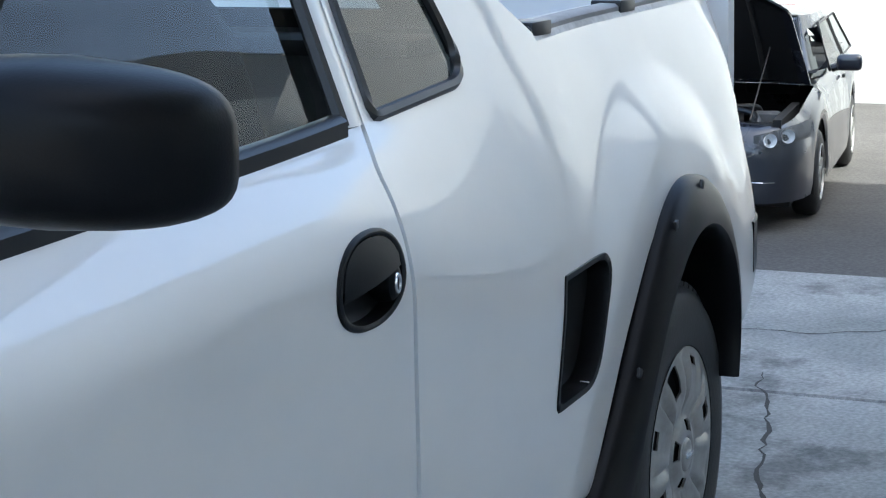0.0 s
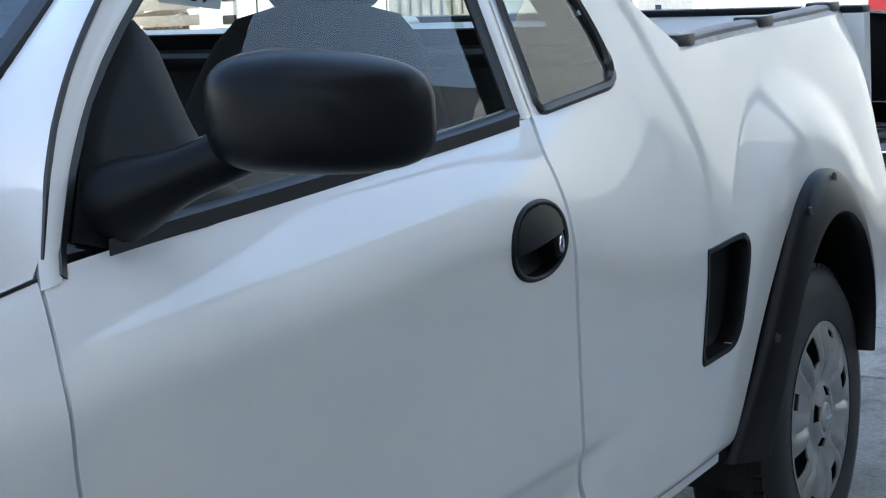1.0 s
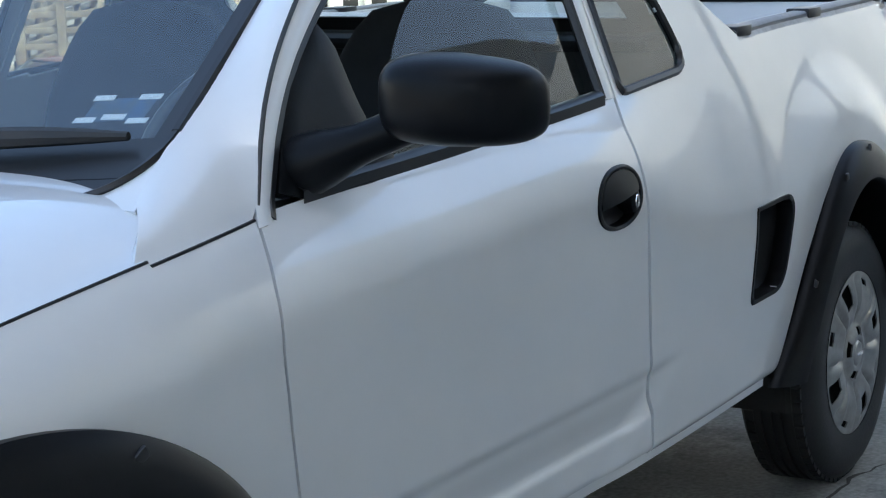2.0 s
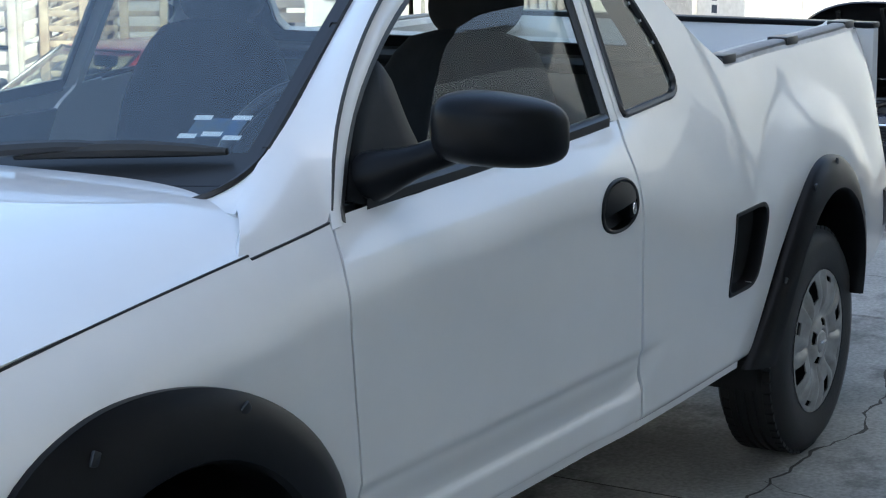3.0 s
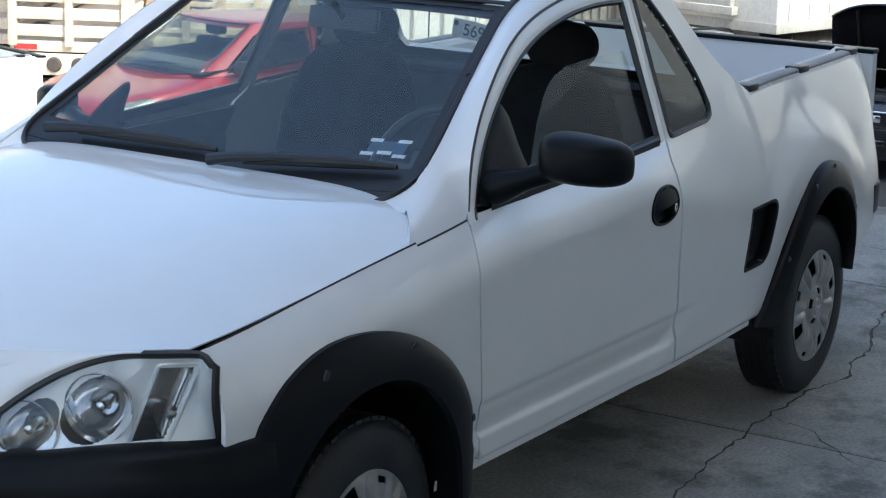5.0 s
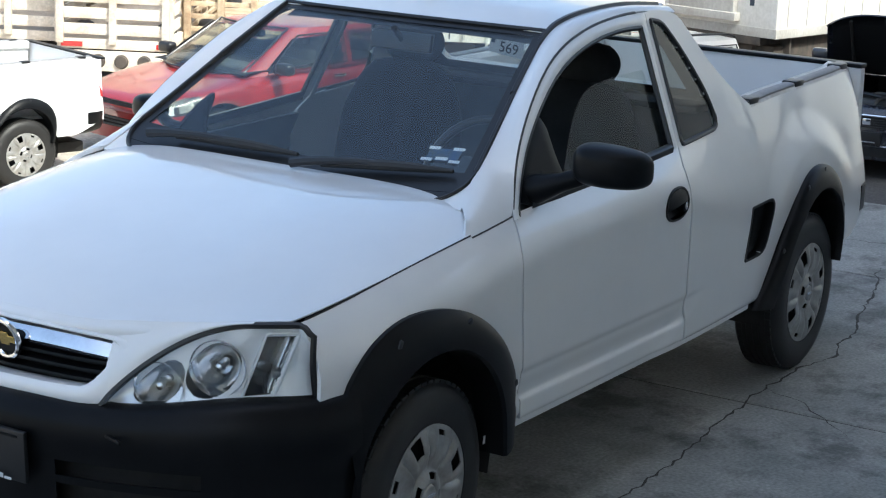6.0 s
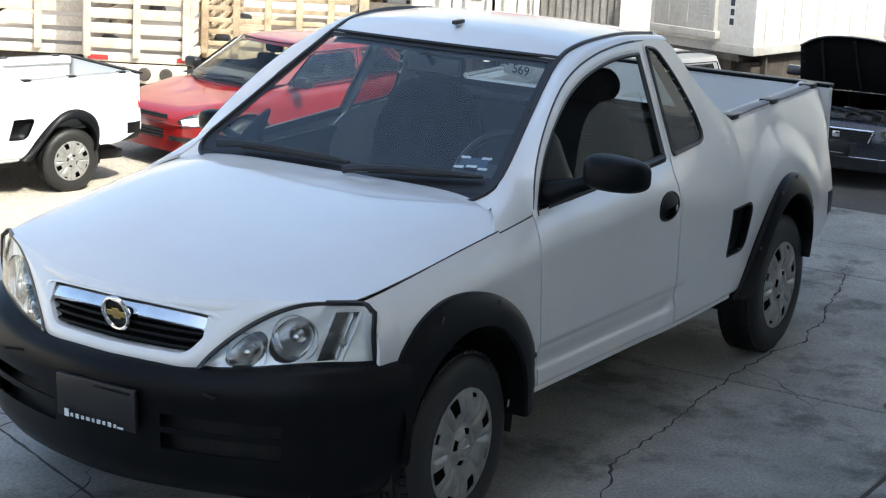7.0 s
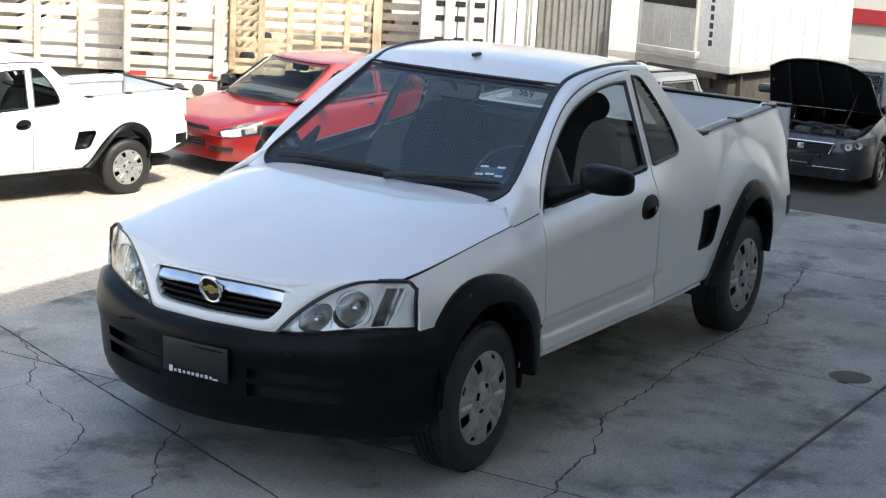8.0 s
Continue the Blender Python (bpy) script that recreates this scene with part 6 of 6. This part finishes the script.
def box_lorry(label, w, depth, floor, height, mat, ribs=0, slots=()):
    root = thing("box_truck", label, "truck", group="lorries in the yard")
    h = w / 2
    part("box_body", box(-h, 0, floor, h, depth, floor + height, 0.012), mat, root)
    part("chassis", box(-h * 0.6, 0.1, floor - 0.18, h * 0.6, depth, floor, 0.01), CHASSIS, root)
    for s in (-1, 1):
        part("corner_post", box(s * (h - 0.02) - 0.022, -0.02, floor - 0.02, s * (h - 0.02) + 0.022, 0.03, floor + height, 0.004), mat, root)
    if ribs:
        for x in np.linspace(-h + 0.08, h - 0.08, ribs):
            part("rib", box(x - 0.016, -0.016, floor + 0.02, x + 0.016, 0.0, floor + height - 0.02, 0.004), mat, root)
    else:
        part("door_seam", box(-0.004, -0.004, floor + 0.02, 0.004, 0.001, floor + height - 0.02), DARK, root)
        for x in (-0.10, 0.10):
            part("lock_rod", tube([(x, -0.02, floor + 0.02), (x, -0.02, floor + height - 0.05)], 0.009, 6), BOX_GREY, root)
    for x, z, a, b in slots:
        part("vent_slot", box(x - a / 2, -0.006, z - b / 2, x + a / 2, 0.004, z + b / 2, 0.002), DARK, root)
    part("rear_bar", box(-h, 0.0, floor - 0.26, h, 0.04, floor - 0.20, 0.004), CHASSIS, root)
    lorry_wheels(root, h - 0.10, (0.5, depth - 0.6), min(0.26, floor * 0.7))
    return root


def trailer():
    """Refrigerated trailer: cooling unit on its front wall, long white side, landing legs."""
    root = thing("refrigerated_trailer", "white refrigerated trailer squeezed short, with a cooling unit", "trailer", group="lorries in the yard")
    part("box_body", box(0, 0, 0.42, 1.55, 5.6, 2.3, 0.015), BOX_WHITE, root, "weathered white trailer box")
    part("lower_rail", box(-0.004, -0.004, 0.40, 1.556, 5.6, 0.47, 0.006), BOX_GREY, root)
    for k in range(7):
        y = 0.4 + 0.72 * k
        part("side_joint", box(1.549, y - 0.006, 0.48, 1.556, y + 0.006, 2.28), BOX_GREY, root)
    # Unit's grey holds weathering plus the painted-in shade of the trailer's front.
    un = thing_part("cooling_unit", root)
    part("unit_case", box(0.12, -0.16, 0.55, 1.02, 0.0, 1.2, 0.02), BOX_GREY, un)
    part("unit_grille", box(0.14, -0.172, 0.93, 1.0, -0.158, 1.2, 0.004), DARK, un)
    for x in (0.34, 0.62):
        part("unit_seam", box(x - 0.004, -0.166, 0.60, x + 0.004, -0.158, 0.92), BOX_GREY, un)
    for k in range(8):
        part("louvre", box(0.82, -0.170, 0.66 + 0.03 * k, 0.94, -0.158, 0.672 + 0.03 * k), BOX_GREY, un)
    part("unit_shelf", box(0.08, -0.20, 0.50, 1.06, 0.0, 0.56, 0.01), BOX_GREY, un)
    for k in range(6):
        part("fleet_mark", box(1.18 + 0.006 * (k % 2), -0.004, 0.62 + 0.075 * k, 1.24, 0.001, 0.67 + 0.075 * k), INK, root)
    part("fuel_tank", box(0.30, 0.10, 0.20, 0.85, 0.6, 0.40, 0.03), CHASSIS, root)
    part("kingpin_frame", box(0.20, 0.0, 0.34, 1.35, 2.0, 0.42, 0.01), CHASSIS, root)
    for x in (0.25, 1.3):
        lg = thing_part("landing_leg", root)
        part("leg_tube", box(x - 0.04, 1.5, 0.05, x + 0.04, 1.58, 0.54, 0.006), CHASSIS, lg)
        part("leg_foot", box(x - 0.08, 1.45, 0.0, x + 0.08, 1.63, 0.05, 0.006), CHASSIS, lg)
        part("leg_brace", tube([(x, 1.54, 0.12), (x, 2.0, 0.54)], 0.014, 6), RUSTY, lg)
    for y in (4.0, 4.75):
        for x in (0.16, 1.40):
            o = new("wheel")
            o.parent = root
            o.matrix_basis = pose(x, y, 0.26, 0, 0, 90 if x > 1 else -90)
            part("tyre", lathe([(0.14, -0.06), (0.2, -0.08), (0.25, -0.06), (0.26, 0), (0.25, 0.06), (0.2, 0.08), (0.14, 0.06)], 28), RUBBER, o)
            part("rim", lathe([(0.15, -0.05), (0.10, -0.02), (0.0001, -0.03)], 20), CHASSIS, o)
    for x in (0.42, 1.12):
        part("chassis_beam", box(x - 0.06, 0.2, 0.24, x + 0.06, 5.4, 0.41, 0.01), CHASSIS, root)
    # Dark block and sheets added to stand in for the shade under the trailer.
    part("spare_carrier", box(0.10, 0.35, 0.10, 1.42, 1.25, 0.33, 0.02), CHASSIS, root)
    part("side_skirt", box(1.40, 0.8, -0.02, 1.44, 3.5, 0.40, 0.006), CHASSIS, root)
    part("front_skirt", box(0.05, 0.70, -0.05, 1.50, 0.76, 0.41, 0.006), CHASSIS, root)
    # everything but legs and wheels is lifted so the dark underside shows in the camera's view
    for ob in root.children:
        if not ob.name.startswith(("landing_leg", "wheel")):
            ob.location.z = 0.13
    return root


# ---------------------------------------------------------------- placing the vehicles; all but the main pickup shrunk to fit the camera's view
truck = pickup()
pickup_centre(truck)
fit_bed_to_view(truck)
tagged(truck, group="white pickups")
M2 = Matrix.Translation((1.70, 4.48, -0.008)) @ pose(0, 0, 0, 0, 0, -17) @ Matrix.Scale(0.60, 4)
twin = copy_thing(truck, M2)
tagged(twin, "white two-seat pickup in bright sun beside the red car", "pickup truck")

hatch = red_hatchback()
hatch.matrix_world = Matrix.Translation((4.02, 3.80, -0.008)) @ pose(0, 0, 0, 0, 0, -12) @ Matrix.Diagonal((0.58, 0.58, 0.51, 1))
saloon = dark_saloon()
saloon.matrix_world = Matrix.Translation((6.50, 0.34, -0.0035)) @ pose(0, 0, 0, 0, 0, 7) @ Matrix.Scale(0.53, 4)
wagon = pale_wagon()
wagon.matrix_world = Matrix.Translation((6.0, 2.55, -0.008)) @ pose(0, 0, 0, 0, 0, -20) @ Matrix.Diagonal((0.48, 0.48, 0.365, 1))

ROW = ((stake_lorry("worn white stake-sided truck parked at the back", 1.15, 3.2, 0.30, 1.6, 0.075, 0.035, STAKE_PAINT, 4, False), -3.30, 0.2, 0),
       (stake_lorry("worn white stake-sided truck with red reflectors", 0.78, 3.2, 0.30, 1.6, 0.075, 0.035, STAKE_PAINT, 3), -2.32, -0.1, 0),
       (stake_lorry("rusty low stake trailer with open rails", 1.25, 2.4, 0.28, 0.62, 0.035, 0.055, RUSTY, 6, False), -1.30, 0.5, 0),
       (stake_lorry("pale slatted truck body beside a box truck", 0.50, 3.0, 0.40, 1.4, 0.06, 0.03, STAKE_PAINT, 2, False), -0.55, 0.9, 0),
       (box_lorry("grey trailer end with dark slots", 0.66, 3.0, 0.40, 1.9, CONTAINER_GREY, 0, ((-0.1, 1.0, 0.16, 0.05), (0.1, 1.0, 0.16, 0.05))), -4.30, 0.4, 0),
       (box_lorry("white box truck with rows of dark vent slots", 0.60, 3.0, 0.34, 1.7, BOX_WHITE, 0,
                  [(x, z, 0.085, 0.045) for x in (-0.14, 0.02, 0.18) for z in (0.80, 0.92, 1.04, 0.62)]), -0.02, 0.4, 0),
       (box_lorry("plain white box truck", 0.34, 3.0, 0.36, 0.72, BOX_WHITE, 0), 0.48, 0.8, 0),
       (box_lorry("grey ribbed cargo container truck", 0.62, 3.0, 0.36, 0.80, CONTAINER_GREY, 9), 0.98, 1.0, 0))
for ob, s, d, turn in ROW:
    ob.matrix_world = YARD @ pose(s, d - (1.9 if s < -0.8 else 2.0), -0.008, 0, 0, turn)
reefer = trailer()
# Narrowed and squeezed to a third of its length for the camera's view.
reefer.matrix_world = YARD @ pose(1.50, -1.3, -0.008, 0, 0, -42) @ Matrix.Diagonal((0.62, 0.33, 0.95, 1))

# ---------------------------------------------------------------- concrete slabs, joints and cracks
pavement = thing("pavement", "stained concrete slabs with joints and cracks", "pavement", kind="structure")
part("joint_fill", box(-9.0, -6.6, -0.0072, 5.86, 2.15, -0.0055), CRACK, pavement, smooth=False)
XS, YS = (-9.0, -6.75, -4.5, -2.25, 0.0, 2.14, 4.25, 5.86), (-6.6, -4.2, -1.70, 2.15, 6.0)
for i in range(len(XS) - 1):
    for j in range(len(YS) - 1):
        if j == 3:
            continue
        b = box(XS[i] + 0.008, YS[j] + 0.008, -0.10, XS[i + 1] - 0.008, YS[j + 1] - 0.008, 0.0 - 0.0012 * ((i * 7 + j * 3) % 3) * (j != 2), 0.006, 1)
        part("concrete_slab", b, CONCRETE, pavement, smooth=False)


def crack(points, width, seed, name="crack"):
    """A jagged dirt-filled crack lying in the concrete's face."""
    rnd = random.Random(seed)
    ps = resample([(x, y, 0) for x, y in points], max(12, int(26 * sum(math.dist(a, b) for a, b in zip(points, points[1:])))))
    off, rows = 0.0, []
    for i, p in enumerate(ps):
        d = (ps[min(i + 1, len(ps) - 1)] - ps[max(i - 1, 0)]).normalized()
        n = Vector((-d.y, d.x, 0))
        off = 0.82 * off + rnd.uniform(-0.016, 0.016)
        w = width * rnd.uniform(0.25, 1.1) * min(1, 0.2 + i / 6, 0.2 + (len(ps) - 1 - i) / 6)
        c = p + n * off
        rows.append([Vector((c.x, c.y, 0.0009)) - n * w, Vector((c.x, c.y, 0.0004)), Vector((c.x, c.y, 0.0009)) + n * w])
    return part(name, sheet(rows), CRACK, pavement)


crack([(4.45, -0.50), (3.7, -0.66), (2.9, -0.82), (2.36, -0.77), (1.6, -0.84), (0.95, -0.86), (0.55, -1.0), (0.0, -1.12), (-0.8, -1.3)], 0.006, 3)
crack([(2.36, -0.77), (2.25, -0.98), (2.0, -1.2)], 0.004, 4)
crack([(4.9, -0.15), (4.95, -0.55), (5.2, -0.9), (5.1, -1.5)], 0.006, 5)
crack([(0.3, 1.9), (0.0, 1.5), (-0.3, 1.3), (-0.55, 0.75), (-1.0, 0.5)], 0.004, 6)
crack([(-0.3, 1.3), (-0.9, 1.35), (-1.4, 1.1)], 0.005, 7)
crack([(-0.2, 0.5), (-0.9, 0.1), (-1.5, -0.1)], 0.005, 8)
crack([(2.7, -1.72), (2.0, -2.0), (1.2, -2.1), (0.3, -2.5)], 0.005, 9)
lid = part("drain_cover", moved(lathe([(0.0001, 0.004), (0.085, 0.004), (0.10, 0.002), (0.104, -0.01)], 32), Matrix.Translation((2.25, -1.52, 0)) @ pose(0, 0, 0, 90, 0, 0)), IRON)
tagged(lid, "small round iron drain cover set in concrete", "drain cover")
for a, b, w in (((0.36, 2.15), (-0.98, -0.90), 0.006), ((-0.13, 1.03), (1.6, 1.08), 0.004)):
    d = (Vector(b) - Vector(a)).normalized()
    n = Vector((-d.y, d.x))
    rnd = random.Random(int(w * 9000))
    rows = []
    for k in range(61):
        p = Vector(a).lerp(Vector(b), k / 60) + n * rnd.uniform(-0.0025, 0.0025)
        h = w * rnd.uniform(0.6, 1.3)
        rows.append([Vector((p.x - n.x * h, p.y - n.y * h, 0.0009)), Vector((p.x, p.y, 0.0005)), Vector((p.x + n.x * h, p.y + n.y * h, 0.0009))])
    part("sawn_joint", sheet(rows), CRACK, pavement)
